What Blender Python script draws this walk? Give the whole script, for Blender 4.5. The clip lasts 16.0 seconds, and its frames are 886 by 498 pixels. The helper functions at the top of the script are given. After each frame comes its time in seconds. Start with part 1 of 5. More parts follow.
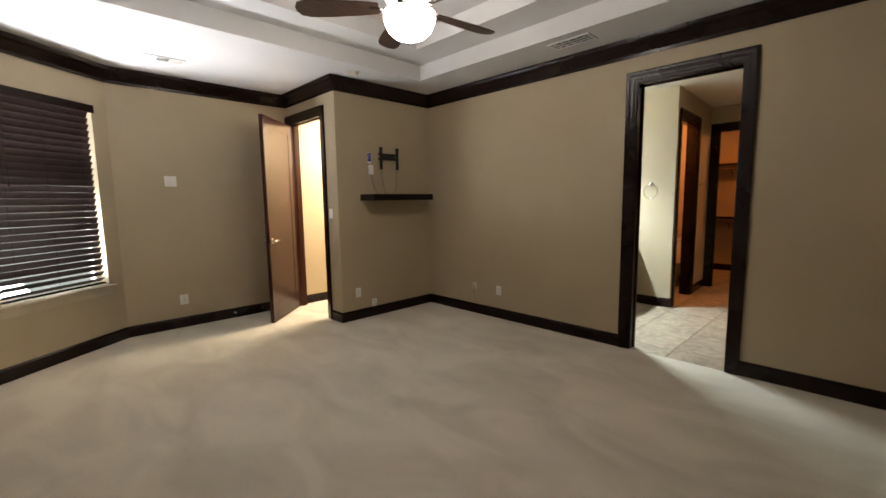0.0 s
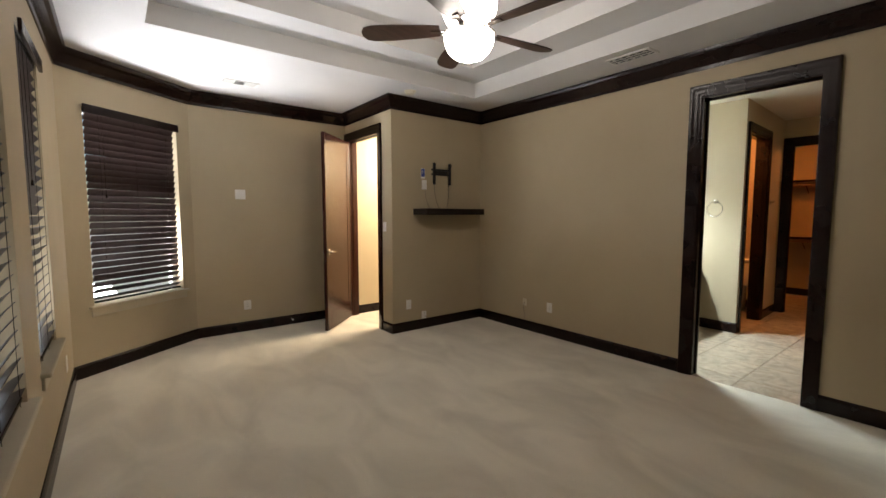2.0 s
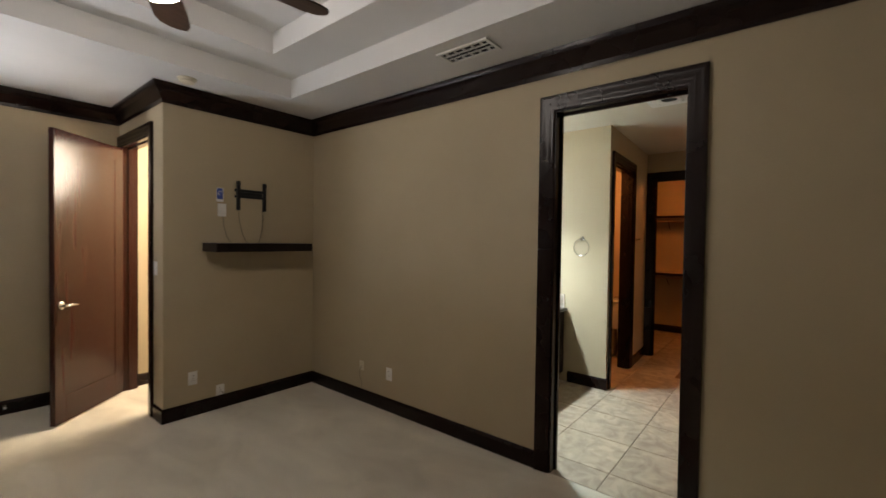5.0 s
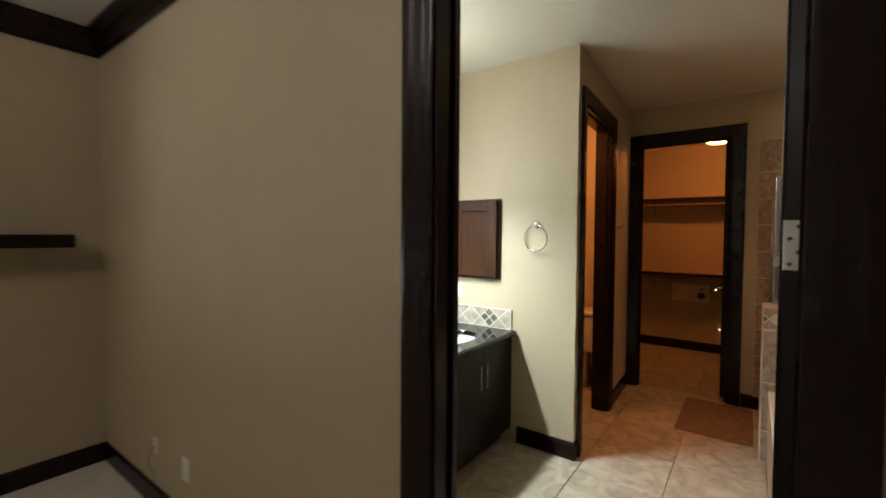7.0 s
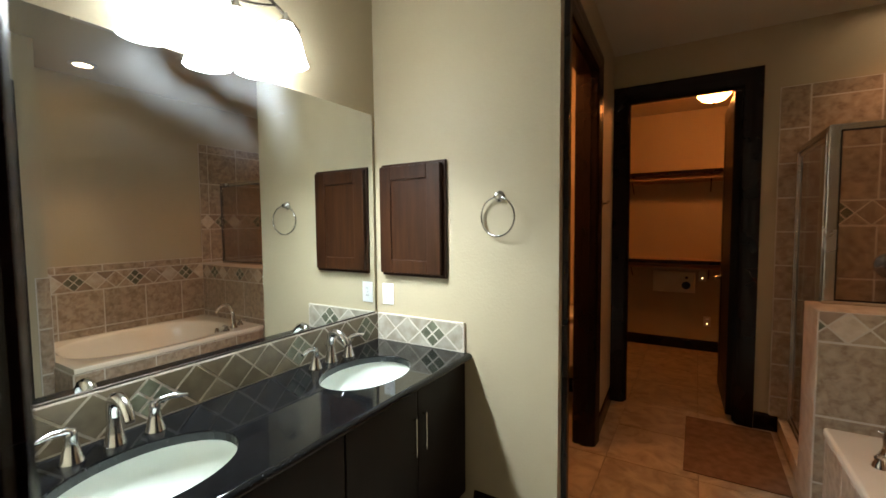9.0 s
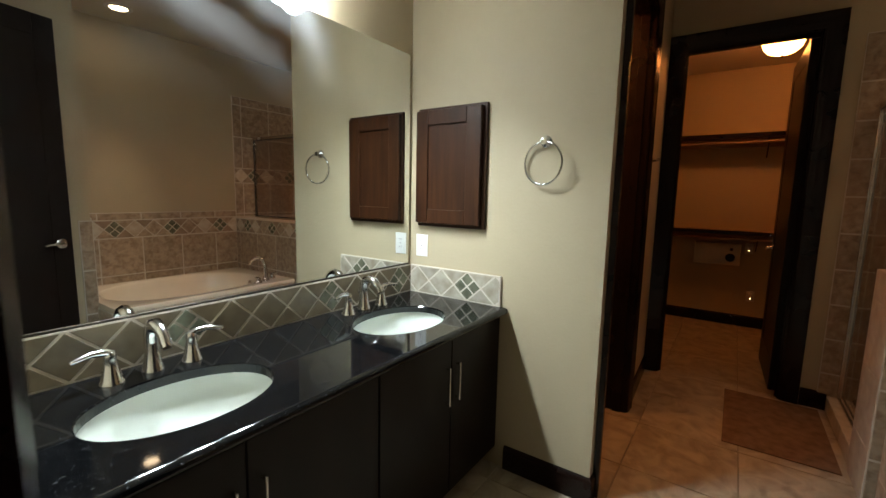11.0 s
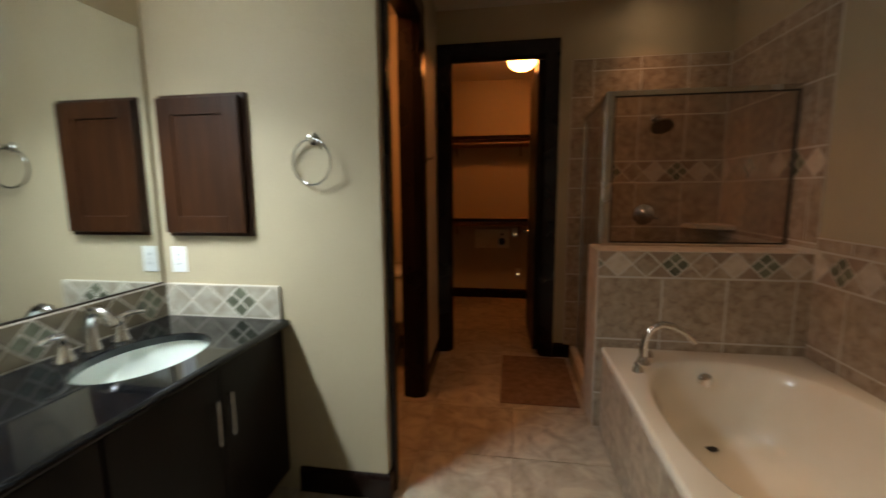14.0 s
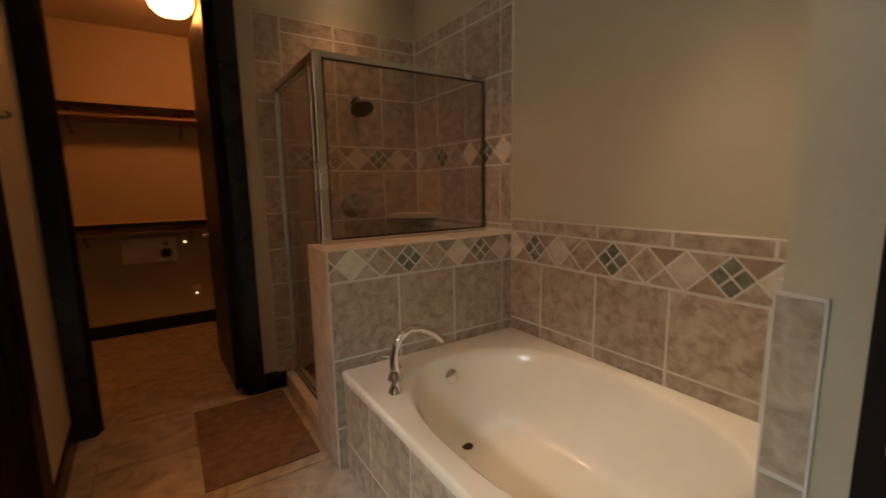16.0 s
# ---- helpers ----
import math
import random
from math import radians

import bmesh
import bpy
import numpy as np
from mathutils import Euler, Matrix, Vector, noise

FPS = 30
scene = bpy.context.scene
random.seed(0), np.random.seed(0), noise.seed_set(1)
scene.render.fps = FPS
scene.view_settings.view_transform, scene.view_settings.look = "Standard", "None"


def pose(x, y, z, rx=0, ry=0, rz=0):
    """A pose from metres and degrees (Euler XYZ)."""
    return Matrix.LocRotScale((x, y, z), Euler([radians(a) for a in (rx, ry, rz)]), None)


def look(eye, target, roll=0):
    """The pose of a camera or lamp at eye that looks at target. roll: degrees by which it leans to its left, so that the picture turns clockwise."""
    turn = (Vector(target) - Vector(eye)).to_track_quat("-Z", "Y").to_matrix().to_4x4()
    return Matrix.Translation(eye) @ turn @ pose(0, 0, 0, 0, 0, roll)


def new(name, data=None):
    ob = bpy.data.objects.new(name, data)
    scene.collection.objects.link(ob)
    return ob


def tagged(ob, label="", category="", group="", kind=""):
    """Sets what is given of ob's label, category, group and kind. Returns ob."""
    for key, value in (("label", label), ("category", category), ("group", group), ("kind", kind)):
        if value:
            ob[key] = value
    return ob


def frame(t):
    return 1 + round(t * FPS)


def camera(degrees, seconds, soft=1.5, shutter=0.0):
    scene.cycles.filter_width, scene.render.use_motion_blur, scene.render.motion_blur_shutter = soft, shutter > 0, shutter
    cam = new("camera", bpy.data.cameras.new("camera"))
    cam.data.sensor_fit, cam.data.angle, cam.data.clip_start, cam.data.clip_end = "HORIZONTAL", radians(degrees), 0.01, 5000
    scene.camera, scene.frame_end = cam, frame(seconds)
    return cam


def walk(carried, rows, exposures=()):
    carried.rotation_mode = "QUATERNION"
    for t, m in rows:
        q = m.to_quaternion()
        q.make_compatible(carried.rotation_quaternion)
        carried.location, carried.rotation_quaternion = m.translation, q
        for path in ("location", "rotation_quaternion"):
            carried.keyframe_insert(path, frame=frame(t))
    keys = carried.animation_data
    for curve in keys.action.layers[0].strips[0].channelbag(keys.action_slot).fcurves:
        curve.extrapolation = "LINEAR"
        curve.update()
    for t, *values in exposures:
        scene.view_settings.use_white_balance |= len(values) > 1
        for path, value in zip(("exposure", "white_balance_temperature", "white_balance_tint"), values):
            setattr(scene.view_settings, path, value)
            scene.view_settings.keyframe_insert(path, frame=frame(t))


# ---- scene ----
cam = camera(93.0, 16.0, shutter=0.5)
PATH = [
    (0, (-0.013, 0.05, 1.427), (1.374, 1.472, 1.197), -0.8),
    (0.5, (-0.041, 0.064, 1.427), (1.298, 1.533, 1.205), -0.3),
    (1, (-0.065, 0.062, 1.425), (1.242, 1.561, 1.212), -0.5),
    (1.5, (-0.07, 0.058, 1.425), (1.196, 1.594, 1.226), -0.7),
    (2, (-0.069, 0.055, 1.432), (1.156, 1.628, 1.271), 0.0),
    (2.5, (-0.022, 0.04, 1.444), (1.195, 1.62, 1.297), -0.5),
    (3, (0.084, 0.005, 1.482), (1.441, 1.471, 1.385), -0.6),
    (3.5, (0.291, 0.016, 1.509), (1.776, 1.352, 1.424), 1.2),
    (4, (0.555, 0.125, 1.565), (2.109, 1.384, 1.508), 1.5),
    (6.5, (2.629, 0.745, 1.544), (4.162, 2.029, 1.517), -0.2),
    (7, (3.023, 0.889, 1.52), (4.636, 2.071, 1.456), 0.4),
    (7.5, (3.357, 1.042, 1.512), (5.04, 2.118, 1.42), 1.2),
    (8, (3.634, 1.162, 1.515), (5.399, 2.095, 1.389), 0.7),
    (8.5, (3.849, 1.246, 1.507), (5.595, 2.219, 1.427), -1.1),
    (9, (3.974, 1.312, 1.472), (5.683, 2.344, 1.354), -0.5),
    (9.5, (4.033, 1.369, 1.418), (5.723, 2.424, 1.242), 1.2),
    (10, (4.053, 1.405, 1.375), (5.727, 2.477, 1.152), 1.3),
    (12.5, (3.938, 1.372, 1.358), (5.538, 2.542, 1.094), 1.8),
    (13, (3.968, 1.34, 1.394), (5.653, 2.377, 1.102), 1.3),
    (13.5, (4.041, 1.327, 1.392), (5.878, 2.067, 1.109), 0.6),
    (14, (4.14, 1.303, 1.382), (6.096, 1.616, 1.111), -0.4),
    (14.5, (4.325, 1.243, 1.381), (6.306, 1.158, 1.12), 0.1),
    (15, (4.525, 1.217, 1.355), (6.47, 0.798, 1.151), -1.0),
    (15.5, (4.714, 1.287, 1.347), (6.534, 0.507, 1.07), -0.1),
    (16, (4.785, 1.382, 1.322), (6.437, 0.295, 1.027), -1.0),
]
EXPOSURES = [(0.0, 0.46), (2.0, 0.38), (3.0, 0.14), (3.7, 0.02), (6.5, 0.16), (7.2, 0.16), (7.8, 0.05), (8.5, 0.08), (9.0, -0.10), (10.0, -0.37), (12.5, -0.54), (14.0, -0.64), (14.7, -0.58), (15.3, -0.42), (16.0, -0.20)]
walk(cam, [(t, look(eye, target, roll)) for t, eye, target, roll in PATH], EXPOSURES)

# ---- light ----
world = bpy.data.worlds.new("world")
scene.world = world
world.use_nodes = True
sky = world.node_tree.nodes.new("ShaderNodeTexSky")
sky.sky_type, sky.sun_disc = "NISHITA", False
sky.sun_elevation, sky.sun_rotation = radians(40), radians(200)
world.node_tree.links.new(sky.outputs[0], world.node_tree.nodes["Background"].inputs[0])
world.node_tree.nodes["Background"].inputs[1].default_value = 0.10
sun = new("sun", bpy.data.lights.new("sun", "SUN"))
sun.data.energy, sun.data.angle, sun.data.color = 2.5, radians(0.6), (1, 0.95, 0.88)
sun.matrix_world = look((0, 0, 20), (-2, 6, 0))

FAN_GLOW, VANITY_GLOW, CLOSET_GLOW, CAN_GLOW = 19.5, 31.0, 50.0, 30.0


def lamp(name, kind, power, colour, m, size=0.1, size_y=0.0):
    ob = new(name, bpy.data.lights.new(name, kind))
    ob.data.energy, ob.data.color = power, colour
    if kind == "AREA":
        ob.data.shape = "RECTANGLE" if size_y else "SQUARE"
        ob.data.size = size
        if size_y:
            ob.data.size_y = size_y
    else:
        ob.data.shadow_soft_size = size
    ob.matrix_world = m
    return ob


# daylight thrown up from the bright ground through each window
lamp("daylight_bay", "AREA", 290, (0.93, 0.94, 1.0), look((-0.40, 5.86, 0.36), (0.85, 4.21, 2.3)), 1.0, 0.8)
lamp("daylight_far", "AREA", 30, (0.93, 0.94, 1.0), look((-1.0, 3.38, 0.36), (0.9, 3.38, 2.3)), 0.8, 0.8)
lamp("daylight_near", "AREA", 8, (0.93, 0.94, 1.0), look((-1.0, 2.06, 0.36), (0.9, 2.06, 2.3)), 1.0, 0.8)
# lamps in the hall and the toilet room, the can lights over shower and tub
lamp("hall_lamp", "POINT", 215, (1.0, 0.85, 0.67), pose(3.65, 4.85, 2.30), 0.40)
lamp("toilet_lamp", "POINT", 33, (1.0, 0.39, 0.12), pose(6.40, 2.42, 2.55), 0.05)
for name, x, y, power, cone, tint in (("shower_lamp", 7.34, 0.32, 22, 92, (1.0, 0.49, 0.25)), ("tub_lamp", 5.46, 0.115, 100, 48, (1.0, 0.76, 0.54))):
    can = lamp(name, "SPOT", power, tint, pose(x, y, 2.765), 0.05)
    can.data.spot_size, can.data.spot_blend = radians(cone), 1.0

# bulbs inside the vanity's open bell shades
for x in (4.725, 4.94, 5.155):
    bulb = lamp("vanity_bulb", "SPOT", 110, (0.79, 0.93, 1.0), pose(x, 2.765, 2.125), 0.05)
    bulb.data.spot_size, bulb.data.spot_blend = radians(142), 0.9

# ---- materials ----


def material(name, base, rough=0.6, metal=0.0, bump=0.0, bump_scale=200.0, second=None, scale=4.0, detail=6.0, mix=0.5, grain=None,
             per_piece=0.0, coat=0.0, stretch=(1, 1, 1), spec=0.5, low=0.35, high=0.65, grain_from=0.45, distort=0.0, wear=0.15):
    """Principled paint with two scales of variation: a broad blend towards second, and fine grain in the relief."""
    m = bpy.data.materials.new(name)
    m.use_nodes = True
    nt = m.node_tree
    b = nt.nodes["Principled BSDF"]
    b.inputs["Roughness"].default_value = rough
    b.inputs["Metallic"].default_value = metal
    b.inputs["Coat Weight"].default_value = coat
    b.inputs["Coat Roughness"].default_value = 0.12
    b.inputs["Specular IOR Level"].default_value = spec
    second = second or tuple(c * 0.88 for c in base)
    co = nt.nodes.new("ShaderNodeTexCoord")
    mp = nt.nodes.new("ShaderNodeMapping")
    mp.inputs["Scale"].default_value = stretch
    nt.links.new(co.outputs["Object"], mp.inputs[0])
    source = mp.outputs[0]
    if per_piece:
        info = nt.nodes.new("ShaderNodeObjectInfo")
        off = nt.nodes.new("ShaderNodeVectorMath")
        off.operation = "MULTIPLY_ADD"
        nt.links.new(info.outputs["Random"], off.inputs[0])
        off.inputs[1].default_value = (37, 53, 71)
        nt.links.new(source, off.inputs[2])
        source = off.outputs[0]
    n1 = nt.nodes.new("ShaderNodeTexNoise")
    n1.inputs["Scale"].default_value, n1.inputs["Detail"].default_value = scale, detail
    n1.inputs["Distortion"].default_value = distort
    nt.links.new(source, n1.inputs["Vector"])
    ramp = nt.nodes.new("ShaderNodeMapRange")
    ramp.inputs[1].default_value, ramp.inputs[2].default_value = low, high
    nt.links.new(n1.outputs["Fac"], ramp.inputs[0])
    blend = nt.nodes.new("ShaderNodeMix")
    blend.data_type = "RGBA"
    blend.inputs[6].default_value = (*base, 1)
    blend.inputs[7].default_value = (*second, 1)
    nt.links.new(ramp.outputs[0], blend.inputs[0])
    colour = blend.outputs[2]
    n2 = nt.nodes.new("ShaderNodeTexNoise")
    n2.inputs["Scale"].default_value, n2.inputs["Detail"].default_value = bump_scale, 3
    nt.links.new(source, n2.inputs["Vector"])
    if grain:
        r2 = nt.nodes.new("ShaderNodeMapRange")
        r2.inputs[1].default_value, r2.inputs[2].default_value = grain_from, grain_from + 0.2
        r2.inputs[4].default_value = mix
        nt.links.new(n2.outputs["Fac"], r2.inputs[0])
        b2 = nt.nodes.new("ShaderNodeMix")
        b2.data_type = "RGBA"
        b2.inputs[7].default_value = (*grain, 1)
        nt.links.new(r2.outputs[0], b2.inputs[0])
        nt.links.new(colour, b2.inputs[6])
        colour = b2.outputs[2]
    if per_piece:
        hsv = nt.nodes.new("ShaderNodeHueSaturation")
        vr = nt.nodes.new("ShaderNodeMapRange")
        vr.inputs[3].default_value, vr.inputs[4].default_value = 1 - per_piece, 1 + per_piece
        nt.links.new(info.outputs["Random"], vr.inputs[0])
        nt.links.new(vr.outputs[0], hsv.inputs["Value"])
        nt.links.new(colour, hsv.inputs["Color"])
        colour = hsv.outputs[0]
    nt.links.new(colour, b.inputs["Base Color"])
    rr = nt.nodes.new("ShaderNodeMapRange")
    rr.inputs[3].default_value, rr.inputs[4].default_value = rough * (1 - wear), min(1.0, rough * (1 + wear))
    nt.links.new(n1.outputs["Fac"], rr.inputs[0])
    nt.links.new(rr.outputs[0], b.inputs["Roughness"])
    if bump:
        bp = nt.nodes.new("ShaderNodeBump")
        bp.inputs["Strength"].default_value, bp.inputs["Distance"].default_value = bump, 0.004
        nt.links.new(n2.outputs["Fac"], bp.inputs["Height"])
        nt.links.new(bp.outputs[0], b.inputs["Normal"])
    return m


def glowing(name, colour, strength):
    m = bpy.data.materials.new(name)
    m.use_nodes = True
    b = m.node_tree.nodes["Principled BSDF"]
    b.inputs["Base Color"].default_value = (0.9, 0.88, 0.82, 1)
    b.inputs["Roughness"].default_value = 0.25
    b.inputs["Emission Color"].default_value = (*colour, 1)
    b.inputs["Emission Strength"].default_value = strength
    return m


def clear(name, tint):
    """Clear glass for sheets with real thickness."""
    m = bpy.data.materials.new(name)
    m.use_nodes = True
    nt = m.node_tree
    gl = nt.nodes.new("ShaderNodeBsdfGlass")
    gl.inputs["Color"].default_value = (*tint, 1)
    gl.inputs["Roughness"].default_value = 0.0
    gl.inputs["IOR"].default_value = 1.45
    nt.links.new(gl.outputs[0], nt.nodes["Material Output"].inputs[0])
    return m


def mirror_glass():
    """Silvered glass with a thin film left in arcs by wiping, thickest towards its upper edge."""
    m = bpy.data.materials.new("silvered_mirror")
    m.use_nodes = True
    nt = m.node_tree
    b = nt.nodes["Principled BSDF"]
    b.inputs["Base Color"].default_value = (0.78, 0.80, 0.79, 1)
    b.inputs["Metallic"].default_value, b.inputs["Roughness"].default_value = 1.0, 0.0
    film = nt.nodes.new("ShaderNodeBsdfDiffuse")
    film.inputs[0].default_value = (0.55, 0.55, 0.55, 1)
    co = nt.nodes.new("ShaderNodeTexCoord")
    mp = nt.nodes.new("ShaderNodeMapping")
    mp.inputs["Location"].default_value = (0.35, 0, -1.55)
    nt.links.new(co.outputs["Object"], mp.inputs[0])
    wv = nt.nodes.new("ShaderNodeTexWave")
    wv.wave_type, wv.rings_direction = "RINGS", "Y"
    wv.inputs["Scale"].default_value, wv.inputs["Distortion"].default_value = 1.1, 9.0
    wv.inputs["Detail"].default_value, wv.inputs["Detail Scale"].default_value = 4.0, 1.3
    nt.links.new(mp.outputs[0], wv.inputs[0])
    sp = nt.nodes.new("ShaderNodeSeparateXYZ")
    nt.links.new(co.outputs["Object"], sp.inputs[0])
    up = nt.nodes.new("ShaderNodeMapRange")
    up.inputs[1].default_value, up.inputs[2].default_value, up.inputs[4].default_value = 1.66, 2.07, 0.036
    nt.links.new(sp.outputs[2], up.inputs[0])
    amount = nt.nodes.new("ShaderNodeMath")
    amount.operation = "MULTIPLY"
    nt.links.new(wv.outputs["Fac"], amount.inputs[0])
    nt.links.new(up.outputs[0], amount.inputs[1])
    mix = nt.nodes.new("ShaderNodeMixShader")
    nt.links.new(amount.outputs[0], mix.inputs[0])
    nt.links.new(b.outputs[0], mix.inputs[1])
    nt.links.new(film.outputs[0], mix.inputs[2])
    nt.links.new(mix.outputs[0], nt.nodes["Material Output"].inputs[0])
    return m


PAINT = material("wall_paint", (0.44, 0.362, 0.236), 0.62, bump=0.25, bump_scale=70, second=(0.41, 0.336, 0.217), scale=1.2)
CEIL = material("ceiling_paint", (0.64, 0.63, 0.615), 0.75, bump=0.35, bump_scale=55, second=(0.60, 0.59, 0.575), scale=1.5)
BATHCEIL = material("cream_ceiling_paint", (0.57, 0.525, 0.42), 0.75, bump=0.35, bump_scale=55, second=(0.535, 0.49, 0.39), scale=1.5)
CARPET = material("carpet_pile", (0.76, 0.705, 0.58), 0.95, bump=1.0, bump_scale=260, second=(0.575, 0.525, 0.425), scale=2.6, stretch=(1.0, 0.5, 1.0), detail=12, distort=0.9, low=0.36, high=0.72, grain=(0.57, 0.525, 0.43), mix=0.5, spec=0.1)
ESPRESSO = material("espresso_wood", (0.0065, 0.0036, 0.0030), 0.38, bump=0.02, bump_scale=40, second=(0.010, 0.0052, 0.004), scale=3, stretch=(3, 3, 0.6), coat=0.0, spec=0.2, wear=0.04)
TRIM = material("dark_trim_wood", (0.0100, 0.0043, 0.0032), 0.26, bump=0.0, bump_scale=25, second=(0.0125, 0.0056, 0.0041), scale=5, coat=0.0, spec=0.23, wear=0.0)
DOORWOOD = material("stained_door_wood", (0.034, 0.0090, 0.0056), 0.21, bump=0.02, bump_scale=40, second=(0.024, 0.0064, 0.0042), scale=4, stretch=(5, 5, 0.4), coat=0.0, spec=0.3, wear=0.05)
CABWOOD = material("cherry_cabinet_wood", (0.040, 0.0138, 0.0050), 0.34, bump=0.04, bump_scale=40, second=(0.021, 0.0072, 0.0030), scale=6, stretch=(6, 6, 0.5), coat=0.03, spec=0.25, wear=0.06)
SLAT = material("slat_wood", (0.034, 0.020, 0.0175), 0.36, bump=0.05, bump_scale=50, second=(0.022, 0.0130, 0.0115), scale=5, stretch=(1, 1, 8), spec=0.25)
TILE = material("stone_look_tile", (0.42, 0.318, 0.218), 0.38, bump=0.12, bump_scale=45, second=(0.235, 0.160, 0.100), scale=21, detail=11, distort=0.45, grain=(0.40, 0.33, 0.25), mix=0.35, per_piece=0.10)
TILE_LIGHT = material("cream_tile", (0.60, 0.51, 0.40), 0.36, bump=0.12, bump_scale=45, second=(0.45, 0.35, 0.255), scale=14, detail=8, per_piece=0.12)
TILE_DARK = material("brown_tile", (0.29, 0.20, 0.135), 0.36, bump=0.12, bump_scale=45, second=(0.21, 0.14, 0.09), scale=14, detail=8, per_piece=0.14)
TILE_GREEN = material("green_glass_tile", (0.175, 0.178, 0.122), 0.18, bump=0.03, bump_scale=30, second=(0.105, 0.108, 0.072), scale=20, per_piece=0.2)
# one backsplash tile twice: grazing shade in the first's colour, full light in the second's
SPLASH_SHADED = material("splash_tile_shaded", (0.185, 0.145, 0.088), 0.34, bump=0.12, bump_scale=45, second=(0.115, 0.086, 0.050), scale=13, detail=8, per_piece=0.18)
SPLASH_LIT = material("splash_tile_lit", (0.40, 0.36, 0.29), 0.36, bump=0.12, bump_scale=45, second=(0.25, 0.21, 0.15), scale=13, detail=8, per_piece=0.16)
GROUT = material("grout", (0.58, 0.51, 0.42), 0.85, bump=0.3, bump_scale=300)
FLOORTILE = material("floor_tile", (0.455, 0.375, 0.27), 0.36, bump=0.2, bump_scale=14, second=(0.27, 0.215, 0.15), scale=6, detail=10, grain=(0.45, 0.39, 0.30), mix=0.3, per_piece=0.07, distort=1.6)
FLOORGROUT = material("floor_grout", (0.32, 0.265, 0.195), 0.9, bump=0.3, bump_scale=300)
GRANITE = material("black_granite", (0.0022, 0.0022, 0.0025), 0.05, second=(0.0048, 0.0050, 0.0055), scale=26, bump_scale=150, grain=(0.105, 0.110, 0.118), mix=0.7, spec=0.34, grain_from=0.625)
PORCELAIN = material("white_porcelain", (0.62, 0.64, 0.58), 0.10, second=(0.60, 0.62, 0.56), coat=0.4)
BISCUIT = material("biscuit_acrylic", (0.74, 0.655, 0.52), 0.14, second=(0.71, 0.62, 0.48), coat=0.4)
CHROME = material("chrome", (0.75, 0.75, 0.76), 0.12, 1.0)
NICKEL = material("brushed_nickel", (0.60, 0.59, 0.57), 0.24, 1.0, bump=0.03, bump_scale=150)
ALU = material("shower_frame_metal", (0.66, 0.63, 0.58), 0.26, 1.0, bump=0.02, bump_scale=120)
BRONZE = material("dark_bronze", (0.06, 0.045, 0.035), 0.35, 0.8)
BLADE = material("fan_blade_wood", (0.050, 0.026, 0.018), 0.4, second=(0.03, 0.015, 0.011), scale=6, stretch=(1, 8, 1), bump=0.04, bump_scale=50)
BLACK = material("black_metal", (0.012, 0.012, 0.013), 0.45, 0.3)
VOID = material("dark_void", (0.006, 0.006, 0.006), 0.9)
WHITE = material("white_plastic", (0.82, 0.81, 0.78), 0.35)
IVORY = material("ivory_plastic", (0.66, 0.60, 0.45), 0.4)
WHITEPAINT = material("white_vent_paint", (0.70, 0.69, 0.65), 0.5)
SILL = material("window_sill_paint", (0.48, 0.42, 0.30), 0.5, bump=0.1, bump_scale=80)
VINYL = material("window_vinyl", (0.75, 0.75, 0.72), 0.4)
BLUE = material("blue_sticker", (0.05, 0.09, 0.40), 0.5)
SHELFWOOD = material("closet_shelf_wood", (0.36, 0.21, 0.11), 0.5, second=(0.30, 0.17, 0.085), scale=4, stretch=(6, 0.6, 6), bump=0.05, bump_scale=60)
MAT = material("brown_mat_pile", (0.225, 0.140, 0.088), 0.95, second=(0.155, 0.095, 0.058), scale=18, detail=8, bump=0.8, bump_scale=220, spec=0.1)
MIRROR = mirror_glass()
CORD = material("cable_sheath", (0.22, 0.19, 0.14), 0.6)
GLASS = clear("shower_glass", (0.84, 0.83, 0.81))
PANE = clear("window_glass", (0.95, 0.97, 0.96))
GROUND = material("concrete_ground", (0.45, 0.44, 0.41), 0.9, second=(0.36, 0.35, 0.32), scale=0.8, bump=0.3, bump_scale=30)
FANGLASS = glowing("lit_fan_glass", (1.0, 0.89, 0.80), FAN_GLOW)
BARGLASS = glowing("lit_vanity_glass", (0.85, 0.95, 1.0), VANITY_GLOW)
CLOSETGLASS = glowing("lit_closet_glass", (1.0, 0.32, 0.07), CLOSET_GLOW)
CANGLASS = glowing("lit_can_glass", (1.0, 0.72, 0.45), CAN_GLOW)
LED = glowing("indicator_light", (1.0, 0.75, 0.35), 6.0)

# ---- shape helpers ----


def part(name, bm, mat, parent=None, label="", smooth=False):
    bmesh.ops.recalc_face_normals(bm, faces=bm.faces)
    me = bpy.data.meshes.new(name)
    bm.to_mesh(me)
    bm.free()
    me.materials.append(mat)
    if smooth:
        me.shade_smooth()
        me.set_sharp_from_angle(angle=radians(42))
    ob = new(name, me)
    if parent is not None:
        ob.parent = parent
    if label:
        ob["label"] = label
    return ob


def empty(name, x=0, y=0, z=0, rz=0):
    ob = new(name)
    ob.empty_display_size = 0.1
    ob.matrix_world = pose(x, y, z, 0, 0, rz)
    return ob


